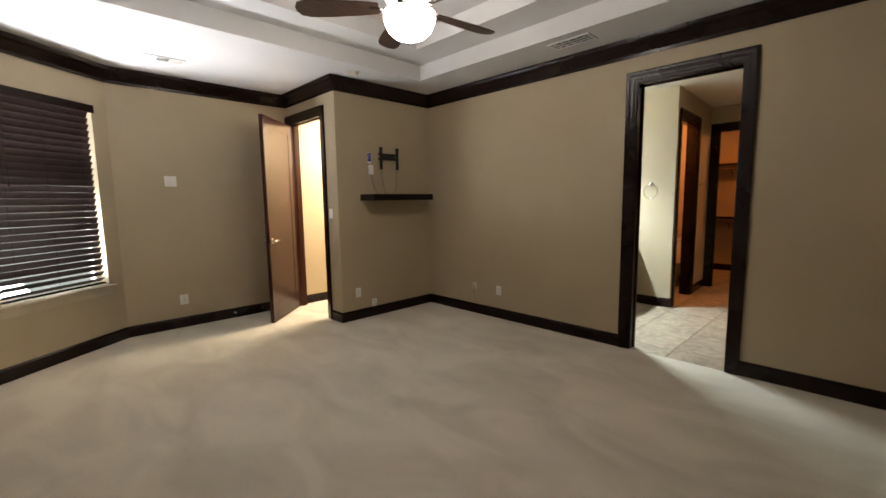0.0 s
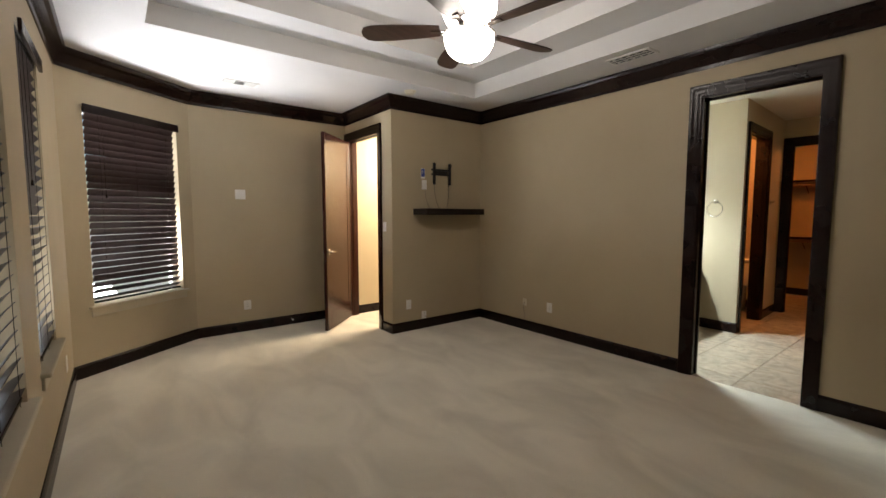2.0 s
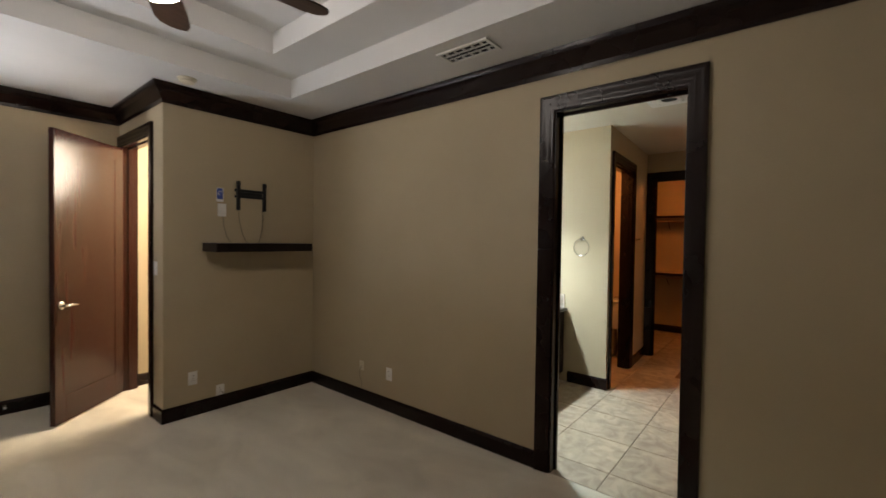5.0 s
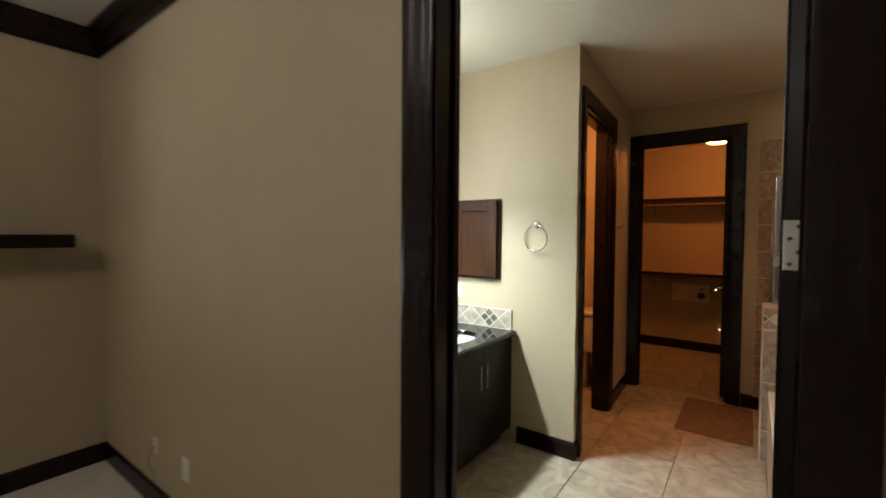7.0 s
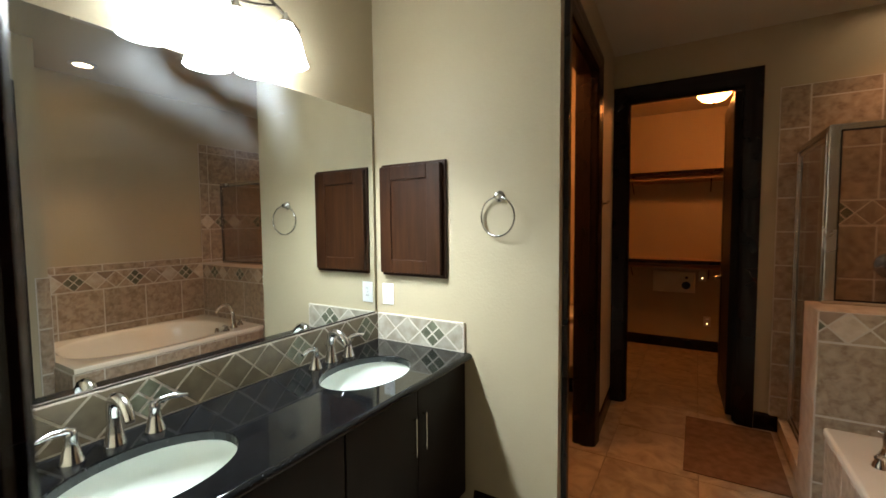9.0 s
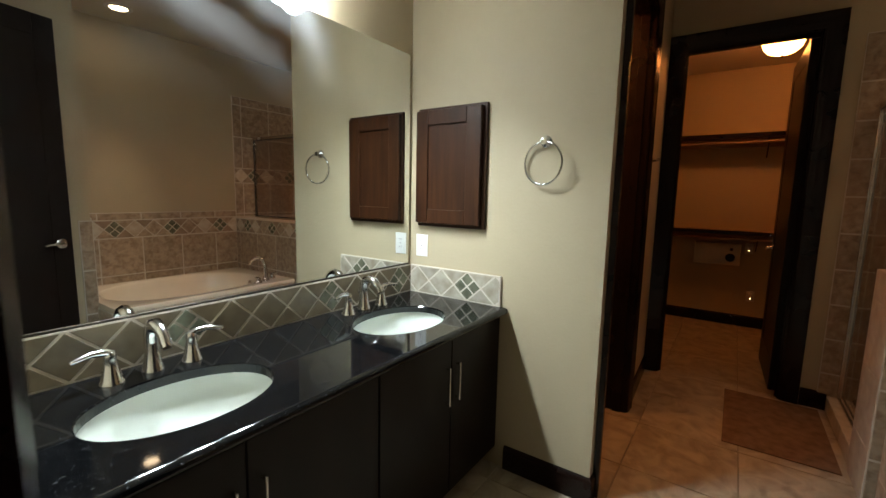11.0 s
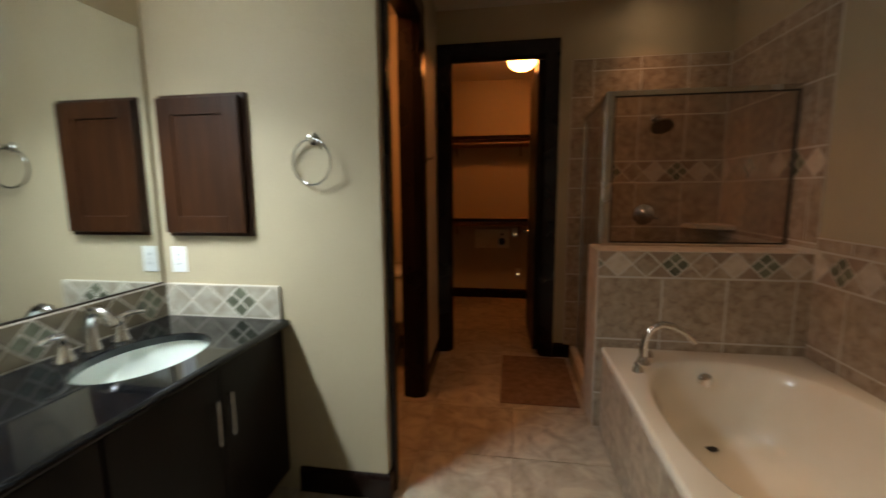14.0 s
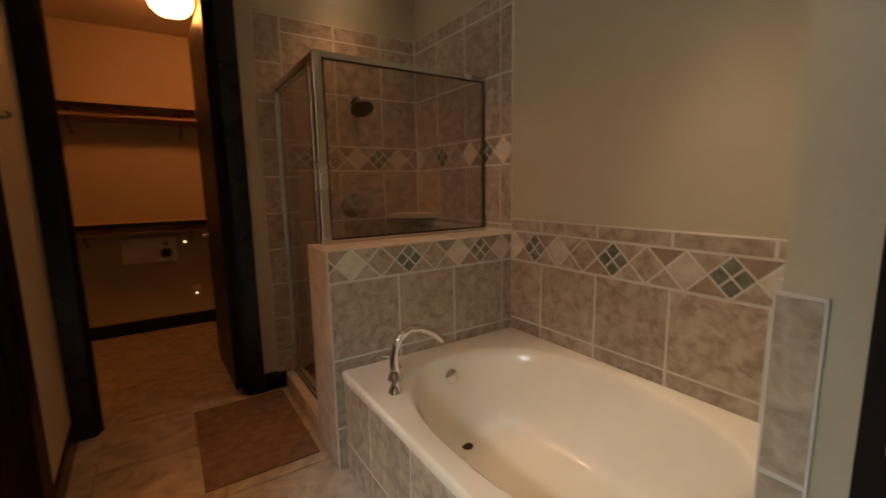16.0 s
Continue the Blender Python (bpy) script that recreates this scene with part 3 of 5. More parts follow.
def window(number, p, u, n, u0, u1, label, slope=-64):
    m = basis(p, u, n)
    top = tagged(empty("window_%d" % number), label, "window", kind="structure")
    f = bmesh.new()
    for a, b, c, d in ((u0, u0 + 0.05, WIN_LO, WIN_HI), (u1 - 0.05, u1, WIN_LO, WIN_HI), (u0 + 0.05, u1 - 0.05, WIN_LO, WIN_LO + 0.05), (u0 + 0.05, u1 - 0.05, WIN_HI - 0.05, WIN_HI), (u0 + 0.05, u1 - 0.05, 1.47, 1.52)):
        box(a, b, 0.10, 0.145, c, d, 0.003, f, 1)
    part("window_frame", moved(f, m), VINYL, top)
    for c, d in ((WIN_LO + 0.05, 1.47), (1.52, WIN_HI - 0.05)):
        pane = part("pane", moved(box(u0 + 0.05, u1 - 0.05, 0.120, 0.124, c, d), m), PANE, top)
        pane.visible_shadow = False
    part("window_sill", moved(box(u0 - 0.05, u1 + 0.05, -0.045, 0.10, WIN_LO - 0.024, WIN_LO + 0.002, 0.008), m), SILL, top)
    part("sill_apron", moved(box(u0 - 0.03, u1 + 0.03, -0.016, -0.001, WIN_LO - 0.095, WIN_LO - 0.026, 0.005), m), SILL, top)
    blind = tagged(empty("venetian_blind"), "dark brown wooden venetian blind, lowered and tilted nearly shut", "blind", "window blinds")
    part("valance", moved(box(u0 - 0.006, u1 + 0.006, -0.030, -0.012, WIN_HI - 0.065, WIN_HI + 0.012, 0.004), m), TRIM, blind)
    part("headrail", moved(box(u0 + 0.012, u1 - 0.012, 0.005, 0.055, WIN_HI - 0.05, WIN_HI - 0.006, 0.003), m), TRIM, blind)
    w = u1 - u0 - 0.05
    sl = bmesh.new()
    for i in range(5):
        a, b = -0.032 + 0.0128 * i, -0.032 + 0.0128 * (i + 1)
        z = lambda y: 0.0026 * (1 - (y / 0.032) ** 2)
        vs = [sl.verts.new(c) for c in ((-w / 2, a, z(a)), (w / 2, a, z(a)), (w / 2, b, z(b)), (-w / 2, b, z(b)), (-w / 2, a, z(a) - 0.003), (w / 2, a, z(a) - 0.003), (w / 2, b, z(b) - 0.003), (-w / 2, b, z(b) - 0.003))]
        for q in ((0, 1, 2, 3), (7, 6, 5, 4), (0, 4, 5, 1), (2, 6, 7, 3), (1, 5, 6, 2), (3, 7, 4, 0)):
            sl.faces.new([vs[k] for k in q])
    bmesh.ops.remove_doubles(sl, verts=sl.verts, dist=0.0001)
    first = part("slat", sl, SLAT, blind)
    count = 28
    rnd = random.Random(number)
    for i in range(count):
        s = first if i == 0 else first.copy()
        if i:
            scene.collection.objects.link(s)
            s.parent = blind
        z = WIN_HI - 0.085 - i * (WIN_HI - WIN_LO - 0.150) / (count - 1)
        tilt = slope + 0.12 * i + (9 * (i - 24) if i > 24 else 0) + rnd.uniform(-2.0, 2.0)
        s.matrix_basis = m @ pose((u0 + u1) / 2 + rnd.uniform(-0.002, 0.002), 0.030, z, 0, 0, 0) @ pose(0, 0, 0, tilt, rnd.uniform(-0.25, 0.25), 0)
    part("bottom_rail", moved(box(u0 + 0.02, u1 - 0.02, 0.012, 0.052, WIN_LO + 0.018, WIN_LO + 0.036, 0.004), m), TRIM, blind)
    for f2 in (0.14, 0.5, 0.86):
        x = u0 + f2 * (u1 - u0)
        part("ladder_cord", moved(tube([(x, 0.002, WIN_HI - 0.05), (x, 0.002, WIN_LO + 0.03)], 0.0012, 6), m), TRIM, blind)
    x = u0 + 0.16
    part("tilt_cord", moved(tube([(x, -0.004, WIN_HI - 0.06), (x + 0.004, -0.004, 1.62)], 0.0014, 6), m), TRIM, blind)
    part("cord_tassel", moved(lathe([(0.0, 0.03), (0.004, 0.028), (0.008, 0.0), (0.0, -0.002)], 10), m @ pose(x + 0.004, -0.004, 1.59)), TRIM, blind, smooth=True)


window(1, BAY1, BAYU, BAYN, WU0, WU1, "vinyl sash window in the angled bay wall")
window(2, (LEFT, 0), (0, 1), (-1, 0), 3.02, 3.74, "narrow vinyl sash window with painted sill", -54)
window(3, (LEFT, 0), (0, 1), (-1, 0), 1.55, 2.58, "vinyl sash window with painted sill", -54)

# ---- bedroom things ----


def outlet(x, y, z, rz, label, kind="outlet", w=0.072, h=0.115, mat=None, cable=False):
    """Wall plate; local -y faces the room."""
    top = tagged(empty("wall_outlet" if kind == "outlet" else ("light_switch" if kind == "switch" else "blank_plate"), x, y, z, rz), label, "wall plate")
    part("plate", box(-w / 2, w / 2, -0.006, -0.0005, -h / 2, h / 2, 0.002), mat or WHITE, top)
    if kind == "outlet":
        for dz in (-0.021, 0.021):
            f = part("socket", box(-0.016, 0.016, -0.0085, -0.006, dz - 0.014, dz + 0.014, 0.002), mat or WHITE, top)
            for dx in (-0.006, 0.006):
                part("slot", box(dx - 0.001, dx + 0.001, -0.0092, -0.0086, dz - 0.003, dz + 0.006), VOID, f)
        part("screw", moved(lathe([(0.003, 0.0), (0.003, 0.0015), (0.0, 0.002)], 8), pose(0, -0.006, 0, 90)), NICKEL, top)
    elif kind == "switch":
        part("rocker", moved(box(-0.016, 0.016, -0.011, -0.006, -0.032, 0.032, 0.002), pose(0, 0, 0, 3)), mat or WHITE, top)
    else:
        for dz in (-0.042, 0.042):
            part("screw", moved(lathe([(0.003, 0.0), (0.003, 0.0015), (0.0, 0.002)], 8), pose(0, -0.006, dz, 90)), NICKEL, top)
    return top


outlet(1.140, FARY, 1.680, 0, "white blank cover plate on the khaki wall", "blank", 0.115, 0.115)
outlet(1.175, FARY, 0.325, 0, "white duplex outlet on the khaki wall", w=0.085)
outlet(2.745, TVY, 0.330, 0, "white duplex outlet below the floating shelf")
outlet(2.975, TVY, 0.170, 0, "white low-voltage cable plate with a stubby cord", w=0.072, h=0.095)
outlet(RIGHT, 3.150, 0.338, -90, "white duplex outlet on the khaki wall")
outlet(DOORX, 4.530, 1.290, -90, "white rocker light switch beside the bedroom doorway", "switch")
outlet(LEFT, 4.22, 0.32, 90, "white duplex outlet beside the window")
# cable plate with a coax lead dropping to the baseboard
ca = outlet(RIGHT, 3.53, 0.345, -90, "ivory cable plate with a thin cord hanging down", mat=IVORY, w=0.06, h=0.09)
part("cord", tube(arc(lambda s: (0.004 + 0.012 * math.sin(3 * s), -0.012 - 0.03 * math.sin(math.pi * min(1, s * 1.4)), -0.21 * s), 12), 0.003, 8), CORD, ca, "thin tan cord", True)
stub = tagged(empty("cable_stub", 2.985, TVY, 0.150), "short loose grey cable at the wall plate", "cable")
part("lead", tube([(0, -0.008, 0), (0.008, -0.03, -0.008), (0.022, -0.036, -0.018), (0.03, -0.03, -0.026)], 0.004, 8), CORD, stub, "", True)

spring = tagged(empty("door_stop", 1.70, FARY - 0.015, 0.075), "small spring door stop with a white tip on the baseboard", "door stop")
part("base", moved(lathe([(0.0, 0.0), (0.012, 0.0), (0.011, 0.005), (0.0, 0.006)], 14), pose(0, 0, 0, 90)), NICKEL, spring, smooth=True)
part("coil", tube(arc(lambda t: (0.006 * math.cos(40 * t), -0.005 - 0.052 * t, 0.006 * math.sin(40 * t)), 90), 0.0012, 6), NICKEL, spring, "coiled metal spring", True)
part("tip", moved(lathe([(0.0, 0.0), (0.009, 0.0), (0.010, 0.010), (0.007, 0.016), (0.0, 0.017)], 14), pose(0, -0.056, 0, 90)), WHITE, spring, "white rubber tip", True)
shelf = tagged(empty("floating_shelf", 3.165, TVY, 1.455), "thick black-brown floating wall shelf", "shelf")
part("board", box(-0.345, 0.567, -0.300, -0.002, -0.020, 0.055, 0.004), ESPRESSO, shelf)

mount = tagged(empty("tv_wall_mount", 3.245, TVY, 1.955), "black steel flat-panel television wall bracket", "tv mount")
for dx in (-0.125, 0.125):
    part("arm", box(dx - 0.014, dx + 0.014, -0.045, -0.018, -0.140, 0.130, 0.003), BLACK, mount)
    part("hook", box(dx - 0.012, dx + 0.012, -0.055, -0.045, 0.095, 0.118, 0.002), BLACK, mount)
for dz in (-0.012, 0.045):
    part("rail", box(-0.15, 0.15, -0.020, -0.004, dz - 0.012, dz + 0.012, 0.002), BLACK, mount)
part("wall_plate", box(-0.115, 0.115, -0.006, -0.001, -0.004, 0.037, 0.002), BLACK, mount)
plug = tagged(empty("power_plate", 2.985, TVY, 1.808), "white recessed power plate below a blue sticker", "wall plate")
part("plate", box(-0.036, 0.036, -0.008, -0.001, -0.058, 0.058, 0.002), WHITE, plug)
part("cover", box(-0.024, 0.024, -0.016, -0.008, -0.032, 0.030, 0.004), WHITE, plug)
tag = tagged(empty("blue_sticker", 2.968, TVY, 1.945), "small blue and white paper sticker on the wall", "sticker")
part("sheet", box(-0.030, 0.030, -0.002, -0.0005, -0.062, 0.062), WHITE, tag)
part("print", box(-0.026, 0.026, -0.0028, -0.0021, -0.040, 0.058), BLUE, tag, "blue print")
part("mark", moved(tube(arc(lambda s: (0.014 * math.cos(5 * s), -0.0034, 0.015 + 0.018 * math.sin(5 * s)), 10), 0.002, 6), pose(0, 0, 0)), WHITE, tag)
for name, pts in (("hanging_cable", [(2.99, 1.752), (2.995, 1.66), (3.02, 1.57), (3.05, 1.52), (3.045, 1.502)]),
                  ("hanging_cable", [(3.13, 1.84), (3.135, 1.72), (3.16, 1.60), (3.19, 1.53), (3.22, 1.502)]),
                  ("hanging_cable", [(3.36, 1.84), (3.362, 1.74), (3.35, 1.63), (3.33, 1.55), (3.31, 1.502)])):
    tagged(part(name, tube([(x, TVY - 0.014 - 0.02 * i / 4, z) for i, (x, z) in enumerate(pts)], 0.0035, 8), CORD, smooth=True), "thin grey cable hanging from the wall to the shelf", "cable")


def vent(name, x, y, z, lx, ly, slats, label, rz=0):
    top = tagged(empty(name, x, y, z, rz), label, "vent")
    f = bmesh.new()
    ring(f, -lx / 2, lx / 2, -ly / 2, ly / 2, -lx / 2 + 0.022, lx / 2 - 0.022, -ly / 2 + 0.022, ly / 2 - 0.022, -0.010, -0.0005)
    part("frame", f, WHITEPAINT, top)
    part("backing", box(-lx / 2 + 0.02, lx / 2 - 0.02, -ly / 2 + 0.02, ly / 2 - 0.02, -0.002, -0.0006), VOID, top)
    for k in range(3):
        c = -lx / 2 + 0.022 + (lx - 0.044) * (k + 0.5) / 3
        w = (lx - 0.044) / 3 - 0.012
        for i in range(slats):
            yy = -ly / 2 + 0.03 + (ly - 0.06) * (i + 0.5) / slats
            part("slat", moved(box(-w / 2, w / 2, -0.007, 0.007, -0.0006, 0.0006), pose(c, yy, -0.0078, -38 if k != 1 else 38)), WHITEPAINT, top)
        if k:
            xx = -lx / 2 + 0.022 + (lx - 0.044) * k / 3
            part("divider", box(xx - 0.004, xx + 0.004, -ly / 2 + 0.022, ly / 2 - 0.022, -0.0095, -0.003), WHITEPAINT, top)


vent("ceiling_vent", 3.555, 2.035, SOFFIT, 0.18, 0.40, 5, "white slatted air vent in the soffit")
vent("ceiling_vent", 1.025, 4.915, SOFFIT, 0.36, 0.16, 5, "white slatted air vent in the soffit near the bay")
smoke = tagged(empty("smoke_detector", 2.60, 4.08, SOFFIT), "cream round smoke detector on the soffit", "smoke detector")
part("base", lathe([(0.0, -0.0005), (0.068, -0.0005), (0.068, -0.010), (0.062, -0.014), (0.0, -0.014)], 28), IVORY, smoke, smooth=True)
part("cover", lathe([(0.055, -0.014), (0.053, -0.030), (0.040, -0.038), (0.0, -0.040)], 28), IVORY, smoke, smooth=True)

# ceiling fan, at rest
fan = tagged(empty("ceiling_fan", 1.80, 2.18, 0), "ceiling fan with dark wooden blades and lit white glass bowls", "ceiling fan")
FTOP = SOFFIT + RISE1 + RISE2
part("canopy", lathe([(0.0, FTOP - 0.001), (0.075, FTOP - 0.001), (0.072, FTOP - 0.025), (0.045, FTOP - 0.055), (0.016, FTOP - 0.06), (0.0, FTOP - 0.06)], 28), BRONZE, fan, smooth=True)
part("downrod", tube([(0, 0, FTOP - 0.05), (0, 0, 2.96)], 0.013, 14), BRONZE, fan, smooth=True)
part("cap", lathe([(0.0, 2.965), (0.035, 2.962), (0.060, 2.930), (0.085, 2.885), (0.125, 2.862), (0.130, 2.846), (0.0, 2.844)], 32), NICKEL, fan, "bright metal cap", True)
part("upper_bowl", lathe([(0.0, 2.846), (0.120, 2.845), (0.158, 2.832), (0.176, 2.806), (0.180, 2.775), (0.174, 2.735), (0.158, 2.692), (0.138, 2.658), (0.122, 2.638), (0.0, 2.636)], 40), FANGLASS, fan, "glowing frosted glass shade", True)
part("motor", lathe([(0.0, 2.636), (0.105, 2.636), (0.118, 2.630), (0.118, 2.612), (0.105, 2.606), (0.0, 2.604)], 36), NICKEL, fan, "bright metal motor housing", True)
part("collar", lathe([(0.0, 2.604), (0.10, 2.604), (0.166, 2.600), (0.172, 2.593), (0.166, 2.586), (0.0, 2.584)], 36), NICKEL, fan, "bright metal light-kit ring", True)
part("lower_bowl", lathe([(0.160, 2.586), (0.163, 2.566), (0.156, 2.532), (0.136, 2.490), (0.100, 2.455), (0.05, 2.436), (0.0, 2.432)], 40), FANGLASS, fan, "glowing frosted glass bowl", True)
part("finial", lathe([(0.0, 2.435), (0.016, 2.433), (0.018, 2.426), (0.008, 2.422), (0.010, 2.413), (0.0, 2.406)], 16), NICKEL, fan, smooth=True)
for k in range(3):
    a = 2 * math.pi * k / 3 + 0.5
    part("glass_screw", moved(lathe([(0.010, 0.0), (0.012, 0.006), (0.010, 0.02), (0.0, 0.024)], 12), pose(0.166 * math.cos(a), 0.166 * math.sin(a), 2.593, 0, 90, math.degrees(a))), NICKEL, fan, smooth=True)
outline = [(0.19, -0.050), (0.30, -0.064), (0.50, -0.078), (0.63, -0.078), (0.685, -0.060), (0.705, -0.02), (0.705, 0.02), (0.685, 0.060), (0.63, 0.078), (0.50, 0.078), (0.30, 0.064), (0.19, 0.050)]
for k in range(5):
    m = pose(0, 0, 2.622, 0, 0, -7 + 72 * k)
    part("blade_arm", moved(box(0.11, 0.25, -0.020, 0.020, -0.008, 0.0, 0.002), m), BRONZE, fan)
    bl = bmesh.new()
    lo = [bl.verts.new((x, y, -0.004)) for x, y in outline]
    hi = [bl.verts.new((x, y, 0.004)) for x, y in outline]
    bl.faces.new(lo)
    bl.faces.new(hi)
    for i in range(len(lo)):
        j = (i + 1) % len(lo)
        bl.faces.new((lo[i], lo[j], hi[j], hi[i]))
    part("blade", moved(bl, m @ pose(0, 0, 0.004, 12)), BLADE, fan, "dark walnut fan blade")

# ---- bathroom things ----
CT = 0.825


def oval_sheet(x0, x1, y0, y1, cx, cy, a, b, rings, n=64, power=2.0):
    """A flat rectangle with an oval opening that goes down in rings of (a, b, dx, dy, z); the rectangle lies at rings[0]'s z."""
    bm = bmesh.new()
    ang = [2 * math.pi * i / n for i in range(n)]

    def on_rect(t):
        dx, dy = math.cos(t), math.sin(t)
        k = min(((x1 - cx) if dx > 0 else (x0 - cx)) / dx if abs(dx) > 1e-9 else 1e9, ((y1 - cy) if dy > 0 else (y0 - cy)) / dy if abs(dy) > 1e-9 else 1e9)
        return cx + k * dx, cy + k * dy

    for corner in ((x0, y0), (x1, y0), (x1, y1), (x0, y1)):
        t = math.atan2(corner[1] - cy, corner[0] - cx) % (2 * math.pi)
        i = min(range(n), key=lambda q: abs((ang[q] - t + math.pi) % (2 * math.pi) - math.pi))
        ang[i] = t
    z = rings[0][4]
    loops = [[bm.verts.new((*on_rect(t), z)) for t in ang]]
    for ra, rb, dx, dy, rz in rings:
        loop = []
        for t in ang:
            c, s = math.cos(t), math.sin(t)
            e = math.atan2(s / rb, c / ra)
            ce, se = math.cos(e), math.sin(e)
            px = math.copysign(abs(ce) ** (2 / power), ce) * ra
            py = math.copysign(abs(se) ** (2 / power), se) * rb
            loop.append(bm.verts.new((cx + dx + px, cy + dy + py, rz)))
        loops.append(loop)
    for p, q in zip(loops, loops[1:]):
        for i in range(n):
            j = (i + 1) % n
            bm.faces.new((p[i], p[j], q[j], q[i]))
    return bm, loops


SINKS = ((4.495, 2.545), (5.362, 2.550))
VX0, VX1, VMID = 4.05, 5.815, 4.945
top = tagged(empty("vanity_countertop"), "polished black granite vanity top with two oval cutouts", "countertop")
for (sx, sy), xa, xb in ((SINKS[0], VX0, VMID), (SINKS[1], VMID, VX1)):
    bm, loops = oval_sheet(xa, xb, 2.280, VY - 0.002, sx, sy, 0.22, 0.165, [(0.232, 0.174, 0, 0, CT), (0.228, 0.170, 0, 0, CT - 0.004), (0.228, 0.170, 0, 0, CT - 0.030)])
    part("slab", bm, GRANITE, top)
nose = [(0.0, CT), (0.014, CT - 0.003), (0.021, CT - 0.012), (0.021, CT - 0.020), (0.014, CT - 0.029), (0.0, CT - 0.032)]
part("front_edge", sweep([(VX1, 2.280), (VX0, 2.280)], nose), GRANITE, top, "rounded polished granite edge", True)
part("underside", box(VX0, VX1, 2.280, 2.30, CT - 0.032, CT - 0.030), GRANITE, top)
for sx, sy in SINKS:
    sink = tagged(empty("sink_basin", sx, sy, 0), "white oval undermount porcelain sink basin", "sink", "vanity sinks")
    bm = bmesh.new()
    loops = []
    n = 48
    for r, z in ((1.06, CT - 0.031), (1.0, CT - 0.033), (0.985, CT - 0.06), (0.93, CT - 0.10), (0.80, CT - 0.14), (0.55, CT - 0.165), (0.12, CT - 0.175)):
        loops.append([bm.verts.new((0.238 * r * math.cos(2 * math.pi * i / n), 0.179 * r * math.sin(2 * math.pi * i / n), z)) for i in range(n)])
    for p, q in zip(loops, loops[1:]):
        for i in range(n):
            bm.faces.new((p[i], p[(i + 1) % n], q[(i + 1) % n], q[i]))
    bm.faces.new(loops[-1])
    part("bowl", bm, PORCELAIN, sink, smooth=True)
    part("drain", lathe([(0.0, CT - 0.1735), (0.024, CT - 0.1735), (0.026, CT - 0.176), (0.0, CT - 0.176)], 20), CHROME, sink, "chrome drain", True)
    fx, fy = sx + 0.015, 2.785
    fc = tagged(empty("basin_faucet", fx, fy, CT), "polished chrome widespread basin faucet with two levers", "faucet", "vanity faucets")
    part("spout_base", lathe([(0.0, 0.0), (0.031, 0.0), (0.031, 0.004), (0.027, 0.012), (0.022, 0.040), (0.0185, 0.075), (0.018, 0.085), (0.0, 0.086)], 24), CHROME, fc, smooth=True)
    part("spout", tube([(0, 0, 0.06), (0, 0.002, 0.100), (0, -0.002, 0.124), (0, -0.016, 0.142), (0, -0.040, 0.148), (0, -0.068, 0.138), (0, -0.090, 0.118), (0, -0.102, 0.094)], [0.018, 0.0185, 0.019, 0.019, 0.018, 0.0165, 0.015, 0.0135], 16), CHROME, fc, smooth=True)
    part("aerator", moved(lathe([(0.0, 0.004), (0.0115, 0.004), (0.0115, -0.004), (0.0, -0.004)], 16), pose(0, -0.1035, 0.0915, -25)), BRONZE, fc, smooth=True)
    for s in (-1, 1):
        hb = part("handle_base", moved(lathe([(0.0, 0.0), (0.031, 0.0), (0.031, 0.004), (0.026, 0.012), (0.019, 0.042), (0.0145, 0.070), (0.016, 0.080), (0.013, 0.090), (0.0, 0.092)], 24), pose(s * 0.105, -0.01, 0)), CHROME, fc, smooth=True)
        part("lever", tube([(s * 0.100, -0.01, 0.082), (s * 0.118, -0.012, 0.092), (s * 0.150, -0.018, 0.096), (s * 0.178, -0.026, 0.092), (s * 0.196, -0.031, 0.089)], [0.012, 0.0115, 0.009, 0.007, 0.005], 14), CHROME, hb, smooth=True)
    part("lift_rod", tube([(0, 0.03, 0.0), (0, 0.03, 0.075)], 0.003, 8), CHROME, fc, smooth=True)
    part("lift_knob", moved(lathe([(0.0, 0.0), (0.008, 0.002), (0.010, 0.010), (0.0, 0.016)], 12), pose(0, 0.03, 0.072)), CHROME, fc, smooth=True)


def vanity_unit(x0, x1, label):
    u = tagged(empty("vanity_cabinet", (x0 + x1) / 2, 2.588, 0), label, "cabinet", "vanity cabinets")
    w = (x1 - x0) / 2
    shell = bmesh.new()
    for a in ((-w, -w + 0.018, -0.272, 0.280, 0.095, CT - 0.033), (w - 0.018, w, -0.272, 0.280, 0.095, CT - 0.033), (-w + 0.018, w - 0.018, -0.272, 0.280, 0.095, 0.113),
              (-w + 0.018, w - 0.018, 0.268, 0.280, 0.113, CT - 0.033), (-w + 0.018, w - 0.018, -0.272, -0.254, 0.113, 0.150), (-w + 0.018, w - 0.018, -0.272, -0.254, CT - 0.080, CT - 0.033)):
        box(*a, bm=shell)
    part("body", shell, ESPRESSO, u)
    part("toe_kick", box(-w, w, -0.21, 0.280, 0.0, 0.095), ESPRESSO, u)
    for s in (-1, 1):
        d0, d1 = (-w + 0.003, -0.0015) if s < 0 else (0.0015, w - 0.003)
        d = part("door", box(d0, d1, -0.292, -0.273, 0.105, CT - 0.043, 0.003), ESPRESSO, u, "dark slab cabinet door")
        px = s * 0.037
        part("pull", tube([(px, -0.292, 0.524), (px, -0.308, 0.524), (px, -0.310, 0.520), (px, -0.310, 0.514), (px, -0.311, 0.516), (px, -0.311, 0.676), (px, -0.310, 0.678), (px, -0.310, 0.672), (px, -0.308, 0.668), (px, -0.292, 0.668)], 0.0042, 10), NICKEL, d, "satin nickel bar pull", True)


